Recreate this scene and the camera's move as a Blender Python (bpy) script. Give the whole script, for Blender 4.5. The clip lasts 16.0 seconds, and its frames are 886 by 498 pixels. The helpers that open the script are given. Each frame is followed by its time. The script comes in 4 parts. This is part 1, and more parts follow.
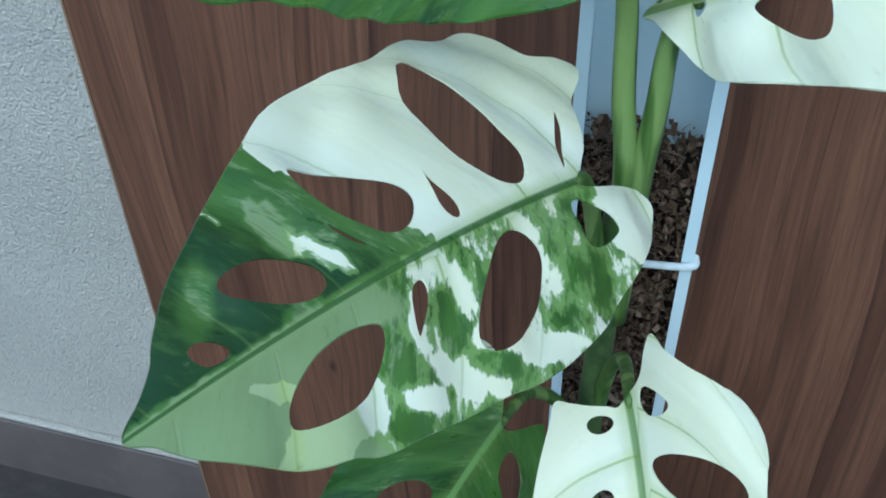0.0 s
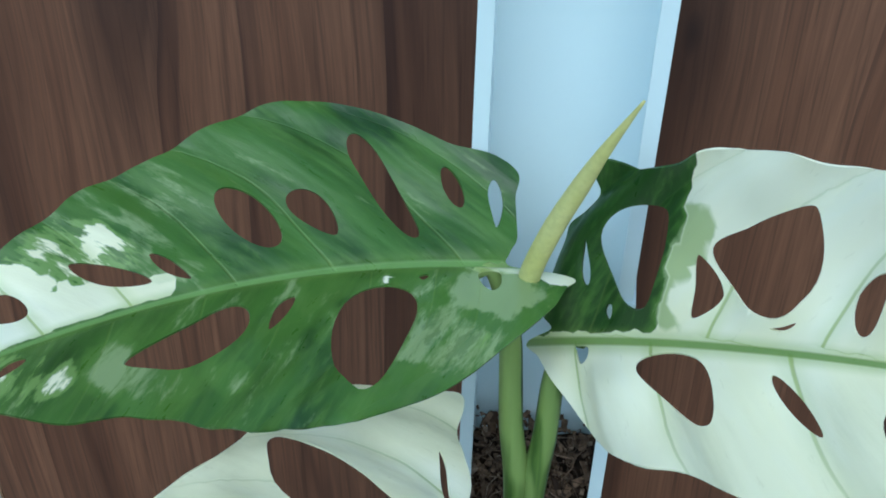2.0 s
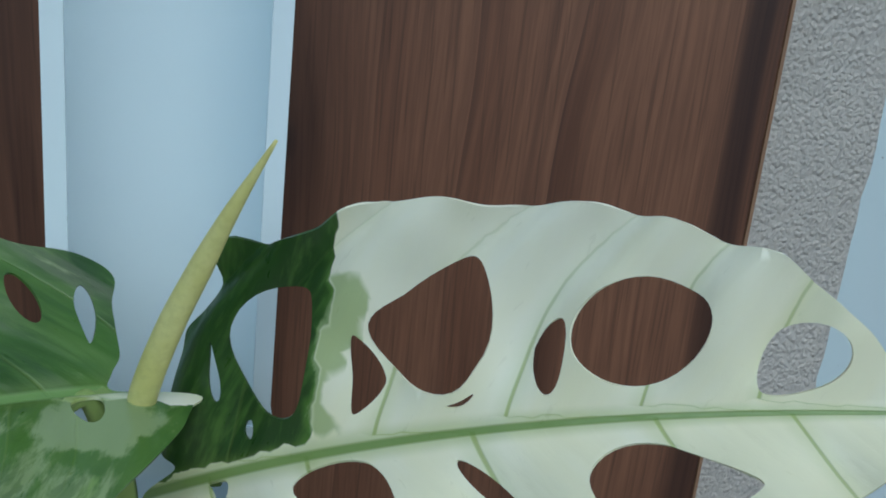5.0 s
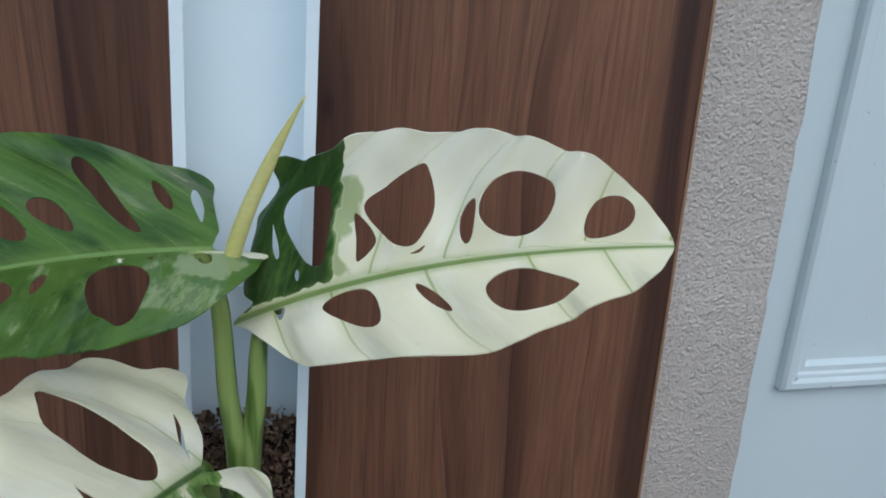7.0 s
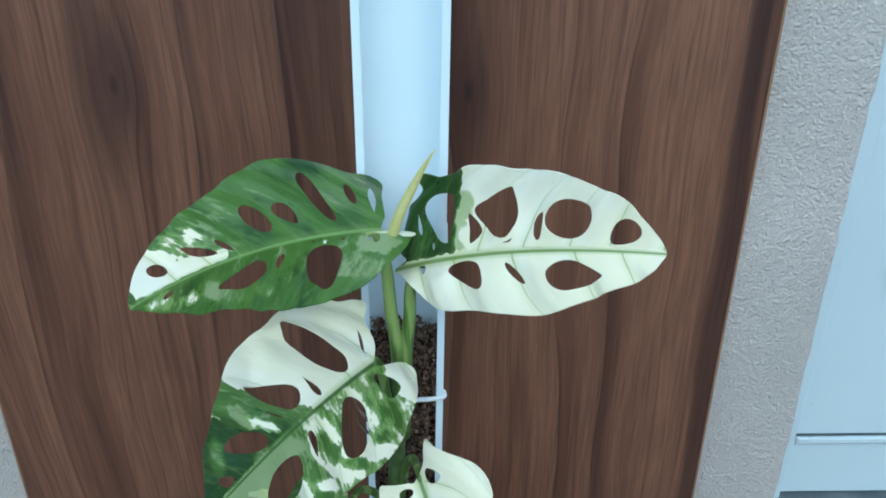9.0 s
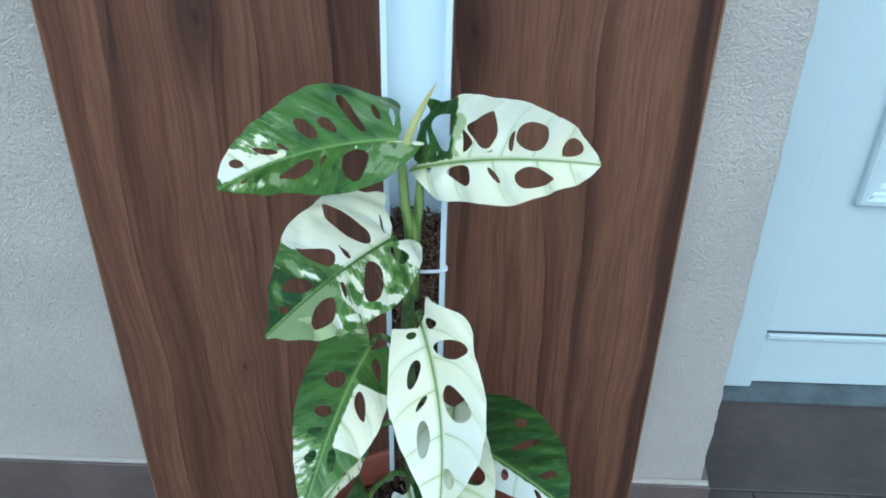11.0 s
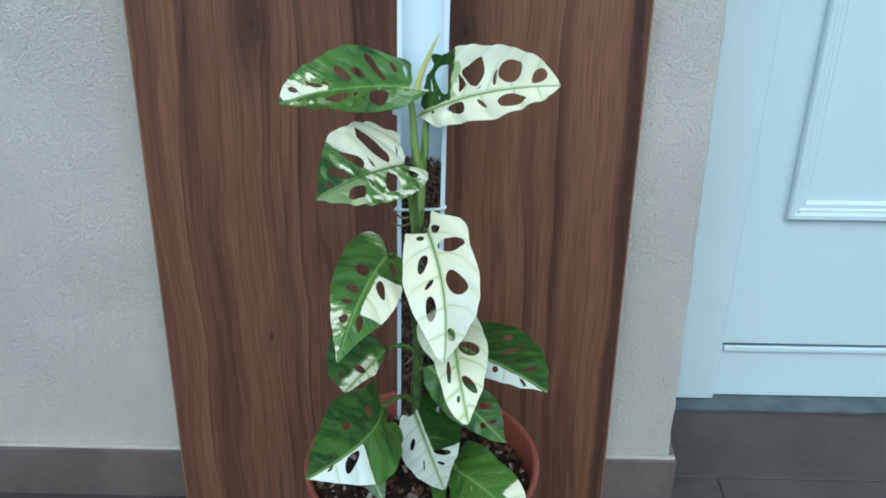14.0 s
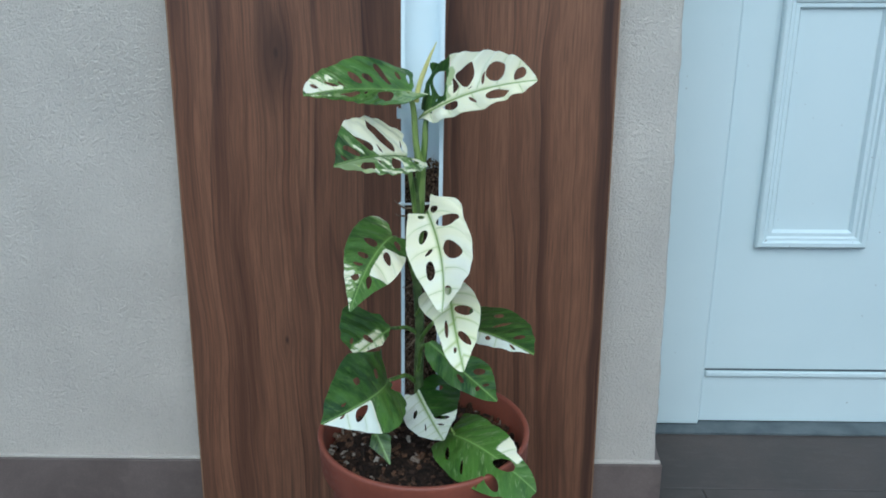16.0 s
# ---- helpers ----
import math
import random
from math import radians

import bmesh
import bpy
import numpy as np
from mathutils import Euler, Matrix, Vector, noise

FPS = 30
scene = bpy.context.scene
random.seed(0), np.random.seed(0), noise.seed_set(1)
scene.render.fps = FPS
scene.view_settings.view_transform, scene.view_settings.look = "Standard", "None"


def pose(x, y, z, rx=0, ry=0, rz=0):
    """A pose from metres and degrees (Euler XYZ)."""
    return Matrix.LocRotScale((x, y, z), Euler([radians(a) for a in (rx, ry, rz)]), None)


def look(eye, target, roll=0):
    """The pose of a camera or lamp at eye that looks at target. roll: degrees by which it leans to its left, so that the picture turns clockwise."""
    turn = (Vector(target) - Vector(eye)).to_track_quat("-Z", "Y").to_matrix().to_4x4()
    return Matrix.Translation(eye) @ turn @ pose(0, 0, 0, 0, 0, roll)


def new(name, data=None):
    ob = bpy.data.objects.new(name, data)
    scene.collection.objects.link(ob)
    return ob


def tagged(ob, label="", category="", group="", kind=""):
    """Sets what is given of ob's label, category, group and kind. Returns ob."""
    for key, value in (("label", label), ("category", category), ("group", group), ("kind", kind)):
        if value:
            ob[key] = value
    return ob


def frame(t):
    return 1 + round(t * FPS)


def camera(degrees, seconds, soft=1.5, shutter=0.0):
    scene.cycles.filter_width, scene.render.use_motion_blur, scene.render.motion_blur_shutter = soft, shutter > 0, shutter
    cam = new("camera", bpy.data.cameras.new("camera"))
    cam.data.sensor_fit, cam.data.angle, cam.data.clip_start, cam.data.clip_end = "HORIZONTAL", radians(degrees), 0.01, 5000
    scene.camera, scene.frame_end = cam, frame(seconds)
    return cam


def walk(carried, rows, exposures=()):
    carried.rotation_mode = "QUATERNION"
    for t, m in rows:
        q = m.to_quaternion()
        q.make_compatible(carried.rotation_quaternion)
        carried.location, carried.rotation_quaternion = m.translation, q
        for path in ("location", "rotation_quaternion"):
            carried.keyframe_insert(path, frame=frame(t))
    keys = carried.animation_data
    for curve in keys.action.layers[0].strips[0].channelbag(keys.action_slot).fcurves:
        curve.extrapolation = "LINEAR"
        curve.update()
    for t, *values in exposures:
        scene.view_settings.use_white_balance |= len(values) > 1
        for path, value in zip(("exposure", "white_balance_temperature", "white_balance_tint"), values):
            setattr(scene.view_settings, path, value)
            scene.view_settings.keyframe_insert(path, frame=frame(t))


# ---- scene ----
cam = camera(52.1, 16.0, 1.8)
PATH = [
    (0, (0.021, 0.015, 0.733), (-0.468, 1.459, -0.562), -3.4),
    (0.5, (0.018, 0.019, 0.749), (-0.454, 1.457, -0.559), -3.3),
    (1, (0.01, 0.033, 0.764), (-0.456, 1.526, -0.483), -1.7),
    (1.5, (0.006, 0.045, 0.772), (-0.417, 1.618, -0.39), -0.6),
    (1.8, (0.02, 0.053, 0.771), (-0.432, 1.655, -0.323), -1.9),
    (2, (0.017, 0.057, 0.771), (-0.301, 1.723, -0.289), 0.2),
    (2.5, (0.02, 0.065, 0.762), (-0.067, 1.792, -0.243), 1.7),
    (3, (0.019, 0.08, 0.749), (0.188, 1.865, -0.137), 2.5),
    (3.4, (0.009, 0.099, 0.736), (0.378, 1.883, -0.095), 4.8),
    (4, (-0.005, 0.106, 0.725), (0.49, 1.89, -0.041), 5.4),
    (4.5, (0.003, 0.1, 0.726), (0.553, 1.898, 0.038), 5.9),
    (4.7, (0.009, 0.094, 0.73), (0.578, 1.896, 0.066), 6.0),
    (6.8, (0.008, -0.018, 0.755), (0.481, 1.79, 0.043), 4.1),
    (7, (0.007, -0.033, 0.759), (0.433, 1.779, 0.026), 3.8),
    (7.5, (0.002, -0.061, 0.781), (0.291, 1.756, -0.004), 2.5),
    (8, (0.006, -0.09, 0.82), (0.182, 1.696, -0.063), 2.3),
    (8.5, (0.019, -0.121, 0.852), (0.102, 1.596, -0.171), 0.7),
    (9, (0.025, -0.148, 0.884), (0.039, 1.544, -0.181), -0.2),
    (9.5, (0.032, -0.184, 0.91), (0.005, 1.477, -0.204), -0.6),
    (10, (0.045, -0.222, 0.935), (0.009, 1.39, -0.249), -0.6),
    (10.2, (0.051, -0.235, 0.941), (-0.013, 1.361, -0.262), -1.0),
    (12.3, (0.049, -0.383, 0.997), (0.002, 1.187, -0.242), 1.7),
    (12.5, (0.048, -0.404, 0.991), (-0.008, 1.169, -0.243), 1.5),
    (13, (0.048, -0.452, 0.972), (-0.02, 1.19, -0.168), 0.3),
    (13.5, (0.048, -0.492, 0.931), (0.012, 1.215, -0.111), 0.4),
    (14, (0.046, -0.548, 0.903), (0.005, 1.219, -0.034), 0.3),
    (14.5, (0.047, -0.588, 0.879), (0.011, 1.214, 0.012), 0.4),
    (15, (0.047, -0.627, 0.853), (0.006, 1.208, 0.059), -0.2),
    (15.5, (0.048, -0.665, 0.835), (0.003, 1.201, 0.117), -0.5),
    (16, (0.055, -0.724, 0.825), (0.006, 1.152, 0.133), -0.2),
]
walk(cam, [(t, look(eye, target, roll)) for t, eye, target, roll in PATH], [(0, 0.47, 4620, -11), (1.5, 0.4, 4780, -12), (3, -0.01, 4930, -13), (4.7, -0.18, 5080, -8), (6.8, 0.02, 5500, 4), (8, 0.28, 5200, -2), (9, 0.48, 4820, -8), (10.2, 0.57, 4720, -9), (12.5, 0.62, 4920, -9), (16, 0.44, 5100, -6)])

# ---- light ----
world = bpy.data.worlds.new("world")
scene.world = world
world.use_nodes = True
wn = world.node_tree
sky = wn.nodes.new("ShaderNodeTexSky")
sky.sky_type = "NISHITA"
sky.sun_disc = False
sky.sun_elevation, sky.sun_rotation = radians(45), radians(160)
sky.air_density, sky.dust_density, sky.ozone_density = 1.0, 3.0, 1.0
wn.links.new(sky.outputs[0], wn.nodes["Background"].inputs[0])
wn.nodes["Background"].inputs[1].default_value = 0.108
sun_lamp = bpy.data.lights.new("sun", "SUN")
sun_lamp.energy, sun_lamp.angle, sun_lamp.color = 1.0, radians(40), (1.0, 0.95, 0.88)
sun = new("sun", sun_lamp)
sun.matrix_world = look((-1.0, -2.5, 3.1), (0, 0.2, 0.4))

FZ = -0.012      # floor level
WALL_Y = 0.425   # face of the rendered wall
BOARD_Y = 0.374  # face of the wooden panel
DOOR_Y = 0.672   # face of the door

# ---- materials ----


class Mat:
    """A node material with short helpers."""

    def __init__(self, name):
        self.m = bpy.data.materials.new(name)
        self.m.use_nodes = True
        self.t = self.m.node_tree
        self.b = self.t.nodes["Principled BSDF"]
        self.out = self.t.nodes["Material Output"]

    def node(self, kind, **sets):
        n = self.t.nodes.new(kind)
        for k, v in sets.items():
            if k == "operation":
                n.operation = v
            elif k == "data_type":
                n.data_type = v
            elif k == "attribute_name":
                n.attribute_name = v
            elif k == "noise_dimensions":
                n.noise_dimensions = v
            elif k == "feature":
                n.feature = v
            elif k == "interpolation_type":
                n.interpolation_type = v
        return n

    def plug(self, value, socket):
        if isinstance(value, bpy.types.NodeSocket):
            self.t.links.new(value, socket)
        elif isinstance(value, (int, float)):
            socket.default_value = value
        else:
            socket.default_value = (*value, 1.0) if len(socket.default_value) == 4 and len(value) == 3 else value

    def math(self, op, a, b=0.0, c=0.0):
        n = self.node("ShaderNodeMath", operation=op)
        for v, s in zip((a, b, c), n.inputs):
            self.plug(v, s)
        return n.outputs[0]

    def coord(self, kind="Object"):
        return self.node("ShaderNodeTexCoord").outputs[kind]

    def scaled(self, vec, scale, shift=(0, 0, 0)):
        n = self.node("ShaderNodeMapping")
        self.plug(vec, n.inputs[0])
        n.inputs["Scale"].default_value = scale
        n.inputs["Location"].default_value = shift
        return n.outputs[0]

    def noise(self, vec, scale, detail=3.0, rough=0.55, warp=0.0):
        n = self.node("ShaderNodeTexNoise")
        self.plug(vec, n.inputs["Vector"])
        n.inputs["Scale"].default_value = scale
        n.inputs["Detail"].default_value = detail
        n.inputs["Roughness"].default_value = rough
        n.inputs["Distortion"].default_value = warp
        return n.outputs[0]

    def ramp(self, fac, lo, hi, a=0.0, b=1.0, smooth=True):
        n = self.node("ShaderNodeMapRange", interpolation_type="SMOOTHSTEP" if smooth else "LINEAR")
        self.plug(fac, n.inputs[0])
        for s, v in zip(n.inputs[1:5], (lo, hi, a, b)):
            self.plug(v, s)
        return n.outputs[0]

    def mix(self, fac, a, b, kind="MIX"):
        n = self.node("ShaderNodeMix", data_type="RGBA")
        n.blend_type = kind
        self.plug(fac, n.inputs[0])
        self.plug(a, n.inputs[6])
        self.plug(b, n.inputs[7])
        return n.outputs[2]

    def bump(self, height, strength, distance):
        n = self.node("ShaderNodeBump")
        n.inputs["Strength"].default_value = strength
        n.inputs["Distance"].default_value = distance
        self.plug(height, n.inputs["Height"])
        self.plug(n.outputs[0], self.b.inputs["Normal"])
        return n.outputs[0]

    def set(self, color, rough=0.5, spec=0.5):
        self.plug(color, self.b.inputs["Base Color"])
        self.plug(rough, self.b.inputs["Roughness"])
        self.plug(spec, self.b.inputs["Specular IOR Level"])
        return self.m


def stucco(name, tone):
    m = Mat(name)
    p = m.coord()
    grains = m.noise(p, 640, 4, 0.7)
    cells = m.node("ShaderNodeTexVoronoi")
    m.plug(p, cells.inputs["Vector"])
    cells.inputs["Scale"].default_value = 400
    pebble = m.ramp(cells.outputs["Distance"], 0.1, 0.75, 1.0, 0.0)
    lumps = m.noise(p, 230, 4, 0.7)
    stains = m.noise(p, 5, 4, 0.6)
    col = m.mix(m.ramp(stains, 0.3, 0.75), [c * 0.9 for c in tone], [min(1, c * 1.06) for c in tone])
    # Low spots of the relief are coloured darker, shade painted into the hollows.
    col = m.mix(m.ramp(grains, 0.3, 0.55, 0.25, 0.0), col, [c * 0.6 for c in tone])
    col = m.mix(m.ramp(lumps, 0.36, 0.5, 0.22, 0.0), col, [c * 0.7 for c in tone])
    h = m.math("ADD", m.math("ADD", m.math("MULTIPLY", grains, 0.8), m.math("MULTIPLY", pebble, 0.5)), m.math("MULTIPLY", lumps, 0.9))
    trowel = m.noise(p, 150, 3, 0.6)
    # The coarser hollows get painted shade in the colour too.
    col = m.mix(m.ramp(trowel, 0.34, 0.48, 0.08, 0.0), col, [c * 0.74 for c in tone])
    h = m.math("ADD", h, m.math("MULTIPLY", m.ramp(trowel, 0.32, 0.68, 0.0, 1.0), 0.4))
    m.bump(h, 0.75, 0.0021)
    return m.set(col, 0.9, 0.2)


def walnut():
    """Vertical walnut grain with a few knots round which the grain bends."""
    m = Mat("walnut_panel")
    p = m.coord()
    sep = m.node("ShaderNodeSeparateXYZ")
    m.plug(p, sep.inputs[0])
    x, z = sep.outputs[0], sep.outputs[2]
    knots = ((-0.178, 0.668, 1.0), (0.046, 0.662, 0.8), (-0.186, 0.284, 0.35), (0.1, 0.94, 0.6))
    shift, dark = 0.0, 0.0
    for kx, kz, size in knots:
        dx = m.math("SUBTRACT", x, kx)
        dz = m.math("MULTIPLY", m.math("SUBTRACT", z, kz), 0.42)
        d2 = m.math("ADD", m.math("MULTIPLY", dx, dx), m.math("MULTIPLY", dz, dz))
        near = m.math("POWER", 2.718, m.math("MULTIPLY", d2, -1.0 / (0.018 * size + 0.005) ** 2))
        shift = m.math("ADD", m.math("MULTIPLY", m.math("MULTIPLY", dx, near), -0.85), shift)
        core = m.math("POWER", 2.718, m.math("MULTIPLY", d2, -1.0 / (0.0055 * size + 0.001) ** 2))
        dark = m.math("MAXIMUM", m.math("MAXIMUM", m.math("MULTIPLY", near, 0.68 * size), m.math("MULTIPLY", core, 0.9)), dark)
    xs = m.math("ADD", x, shift)
    slow = m.noise(m.scaled(p, (2.2, 1, 0.9)), 3.0, 2)
    xs = m.math("ADD", xs, m.math("MULTIPLY", m.math("SUBTRACT", slow, 0.5), 0.05))
    comb = m.node("ShaderNodeCombineXYZ")
    m.plug(xs, comb.inputs[0])
    m.plug(m.math("MULTIPLY", z, 0.035), comb.inputs[2])
    v = comb.outputs[0]
    broad = m.noise(v, 17, 2, 0.5)
    bands = m.noise(v, 60, 3, 0.6)
    fine = m.noise(v, 330, 4, 0.7)
    comb2 = m.node("ShaderNodeCombineXYZ")
    m.plug(xs, comb2.inputs[0])
    m.plug(m.math("MULTIPLY", z, 0.02), comb2.inputs[2])
    lines = m.noise(comb2.outputs[0], 42, 1, 0.4)
    pores = m.noise(m.scaled(p, (1, 1, 0.022)), 900, 2, 0.5)
    col = m.mix(m.ramp(broad, 0.32, 0.68), (0.055, 0.0215, 0.0125), (0.18, 0.08, 0.043))
    wide = m.noise(comb2.outputs[0], 26, 1, 0.3)
    figure = m.math("SUBTRACT", 1.0, m.ramp(m.math("ABSOLUTE", m.math("SUBTRACT", wide, 0.47)), 0.0, 0.03))
    saw = m.math("FRACT", m.math("ADD", m.math("MULTIPLY", xs, 19.0), m.math("MULTIPLY", m.noise(v, 9, 2, 0.5), 3.2)))
    col = m.mix(m.ramp(saw, 0.0, 0.9, 0.0, 0.42), col, (0.29, 0.142, 0.08))
    col = m.mix(m.ramp(saw, 0.0, 0.1, 0.55, 0.0), col, (0.045, 0.02, 0.015))
    col = m.mix(m.ramp(bands, 0.38, 0.62, 0.0, 0.45), col, (0.25, 0.118, 0.065))
    streak = m.math("SUBTRACT", 1.0, m.ramp(m.math("ABSOLUTE", m.math("SUBTRACT", lines, 0.5)), 0.0, 0.028))
    col = m.mix(m.math("MULTIPLY", streak, 0.36), col, (0.035, 0.016, 0.013))
    col = m.mix(m.math("MULTIPLY", figure, 0.3), col, (0.03, 0.013, 0.01))
    col = m.mix(m.ramp(fine, 0.35, 0.7, 0.4, 0.0), col, (0.05, 0.024, 0.018))
    col = m.mix(m.ramp(pores, 0.54, 0.7, 0.0, 0.3), col, (0.03, 0.014, 0.01))
    # a dark figure runs down beside one edge
    edge = m.math("ABSOLUTE", m.math("SUBTRACT", xs, 0.223))
    col = m.mix(m.ramp(edge, 0.002, 0.011, 0.75, 0.0), col, (0.03, 0.014, 0.011))
    col = m.mix(dark, col, (0.028, 0.014, 0.011))
    m.bump(m.math("ADD", fine, pores), 0.12, 0.0006)
    return m.set(col, m.ramp(fine, 0.3, 0.7, 0.42, 0.56), 0.4)


def edge_band():
    m = Mat("panel_edge")
    n = m.noise(m.scaled(m.coord(), (1, 1, 0.05)), 220, 3)
    return m.set(m.mix(n, (0.2, 0.11, 0.06), (0.32, 0.19, 0.11)), 0.55)


def tile_stone(name, tone):
    m = Mat(name)
    p = m.coord()
    info = m.node("ShaderNodeObjectInfo")
    cloud = m.noise(p, 7, 5, 0.6, 0.4)
    veil = m.noise(m.scaled(p, (1, 2.5, 1)), 26, 4, 0.6)
    grit = m.noise(p, 380, 3)
    col = m.mix(m.ramp(cloud, 0.3, 0.72), [c * 0.68 for c in tone], [c * 1.3 for c in tone])
    col = m.mix(m.ramp(veil, 0.45, 0.75, 0.0, 0.4), col, [c * 1.6 for c in tone])
    col = m.mix(m.ramp(grit, 0.4, 0.7, 0.25, 0.0), col, [c * 0.5 for c in tone])
    col = m.mix(m.math("MULTIPLY", info.outputs["Random"], 0.25), col, [c * 0.8 for c in tone])
    m.bump(m.math("ADD", veil, m.math("MULTIPLY", grit, 0.3)), 0.2, 0.001)
    return m.set(col, m.ramp(cloud, 0.3, 0.7, 0.45, 0.65), 0.4)


def grained(name, a, b, scale=30, rough=0.5, bump=0.1, spec=0.5, dist=0.001):
    m = Mat(name)
    p = m.coord()
    n = m.noise(p, scale, 4, 0.6)
    f = m.noise(p, scale * 9, 3, 0.6)
    col = m.mix(m.ramp(n, 0.3, 0.7), a, b)
    col = m.mix(m.ramp(f, 0.35, 0.6, 0.18, 0.0), col, [c * 0.6 for c in a])
    m.bump(m.math("ADD", n, f), bump, dist)
    return m.set(col, m.ramp(f, 0.3, 0.7, rough - 0.07, rough + 0.07), spec)


def paint(name, a, b, rough=0.4, bump=0.05):
    """Lacquer or plastic: nearly even, with faint clouding and a little orange peel."""
    m = Mat(name)
    p = m.coord()
    col = m.mix(m.ramp(m.noise(p, 4, 3), 0.3, 0.7), a, b)
    scuff = m.noise(p, 45, 5, 0.7)
    col = m.mix(m.ramp(scuff, 0.62, 0.8, 0.0, 0.12), col, [c * 0.7 for c in a])
    speck = m.ramp(m.noise(p, 150, 1, 0.3), 0.79, 0.82)
    col = m.mix(m.math("MULTIPLY", speck, 0.6), col, (0.12, 0.1, 0.08))
    m.bump(m.noise(p, 260, 2), bump, 0.0004)
    return m.set(col, m.ramp(scuff, 0.3, 0.7, rough - 0.05, rough + 0.08), 0.5)


def islands(name, a, b, c, rough=0.85):
    """Chips whose colour varies piece by piece."""
    m = Mat(name)
    geo = m.node("ShaderNodeNewGeometry")
    r = geo.outputs["Random Per Island"]
    f = m.noise(m.coord(), 420, 3, 0.6)
    col = m.mix(m.ramp(r, 0.0, 0.85, smooth=False), a, b)
    col = m.mix(m.ramp(r, 0.88, 0.95), col, c)
    col = m.mix(m.ramp(f, 0.35, 0.65, 0.5, 0.0), col, [v * 0.4 for v in a])
    m.bump(f, 0.5, 0.001)
    return m.set(col, rough, 0.3)


def leaf_skin():
    """Variegated leaf: the share of cream and the mottling ride on the mesh, the pattern follows the side veins."""
    m = Mat("variegated_leaf")
    uv = m.node("ShaderNodeUVMap").outputs[0]
    sep = m.node("ShaderNodeSeparateXYZ")
    m.plug(uv, sep.inputs[0])
    x, t = m.math("SUBTRACT", sep.outputs[0], 1.0), m.math("SUBTRACT", sep.outputs[1], 1.0)   # decimetres
    at = m.math("ABSOLUTE", t)
    cream = m.node("ShaderNodeAttribute", attribute_name="cream").outputs["Fac"]
    mottle = m.node("ShaderNodeAttribute", attribute_name="mottle").outputs["Fac"]
    pale = m.node("ShaderNodeAttribute", attribute_name="pale").outputs["Fac"]
    seed = m.node("ShaderNodeObjectInfo").outputs["Random"]
    comb = m.node("ShaderNodeCombineXYZ")
    lie = m.math("SUBTRACT", x, m.math("ADD", m.math("MULTIPLY", at, 0.85), m.math("MULTIPLY", m.math("MULTIPLY", at, at), 0.3)))
    m.plug(lie, comb.inputs[0])
    m.plug(m.math("MULTIPLY", t, 0.42), comb.inputs[1])
    m.plug(m.math("MULTIPLY", seed, 9.0), comb.inputs[2])
    v = comb.outputs[0]
    blotch = m.noise(v, 13, 5, 0.62, 0.3)
    fleck = m.noise(v, 38, 4, 0.65, 0.3)
    pattern = m.math("ADD", m.math("MULTIPLY", m.math("SUBTRACT", blotch, 0.5), 1.9), m.math("MULTIPLY", m.math("SUBTRACT", fleck, 0.5), 0.9))
    share = m.math("ADD", cream, m.math("MULTIPLY", pattern, mottle))
    white = m.ramp(share, 0.46, 0.56)
    grey = m.ramp(m.math("ADD", m.math("ADD", pale, m.math("MULTIPLY", share, 0.35)), m.math("MULTIPLY", m.math("SUBTRACT", m.noise(v, 16, 5, 0.68, 0.3), 0.5), 1.9)), 0.38, 0.72)
    tone = m.noise(v, 6, 3, 0.5)
    # Lower pale values give a darker green.
    green_tone = m.math("ADD", tone, m.math("MULTIPLY", m.math("SUBTRACT", pale, 0.15), 0.9))
    green = m.mix(m.ramp(green_tone, 0.3, 0.68), (0.022, 0.064, 0.0085), (0.088, 0.185, 0.026))
    green = m.mix(m.ramp(m.math("ADD", m.noise(v, 17, 3, 0.6, 0.5), m.math("MULTIPLY", pale, 0.35)), 0.5, 0.75, 0.0, 0.6), green, (0.125, 0.225, 0.04))
    green = m.mix(m.ramp(fleck, 0.5, 0.75, 0.0, 0.4), green, (0.14, 0.245, 0.045))
    green = m.mix(m.math("MULTIPLY", grey, 0.85), green, (0.33, 0.41, 0.19))
    green = m.mix(m.math("MULTIPLY", m.ramp(share, 0.3, 0.4), m.ramp(mottle, 0.15, 0.4, 0.0, 0.75)), green, (0.27, 0.4, 0.11))
    green = m.mix(m.math("MULTIPLY", m.ramp(m.noise(v, 23, 4, 0.6, 0.3), 0.54, 0.62), m.ramp(mottle, 0.25, 0.5, 0.0, 0.75)), green, (0.06, 0.135, 0.022))
    soft = m.noise(v, 5, 3, 0.5)
    whites = m.mix(m.ramp(soft, 0.35, 0.7), (0.955, 0.905, 0.66), (0.965, 0.93, 0.78))
    whites = m.mix(m.ramp(pale, -0.12, -0.02, 0.75, 0.0), whites, (0.85, 0.9, 0.84))
    whites = m.mix(m.ramp(pale, 0.4, 0.7, 0.0, 0.85), whites, (0.43, 0.52, 0.22))
    col = m.mix(white, green, whites)
    # midrib and side veins
    width = m.ramp(x, 0.0, 1.4, 0.0125, 0.0035, smooth=False)
    rib = m.math("SUBTRACT", 1.0, m.ramp(m.math("DIVIDE", at, width), 0.55, 1.25))
    glow = m.math("SUBTRACT", 1.0, m.ramp(m.math("DIVIDE", at, width), 0.8, 4.2))
    phase = m.math("FRACT", m.node("ShaderNodeAttribute", attribute_name="vein").outputs["Fac"])
    dark_rib = m.node("ShaderNodeAttribute", attribute_name="rib").outputs["Fac"]
    vein = m.math("SUBTRACT", 1.0, m.ramp(m.math("ABSOLUTE", m.math("SUBTRACT", phase, 0.5)), 0.006, 0.024))
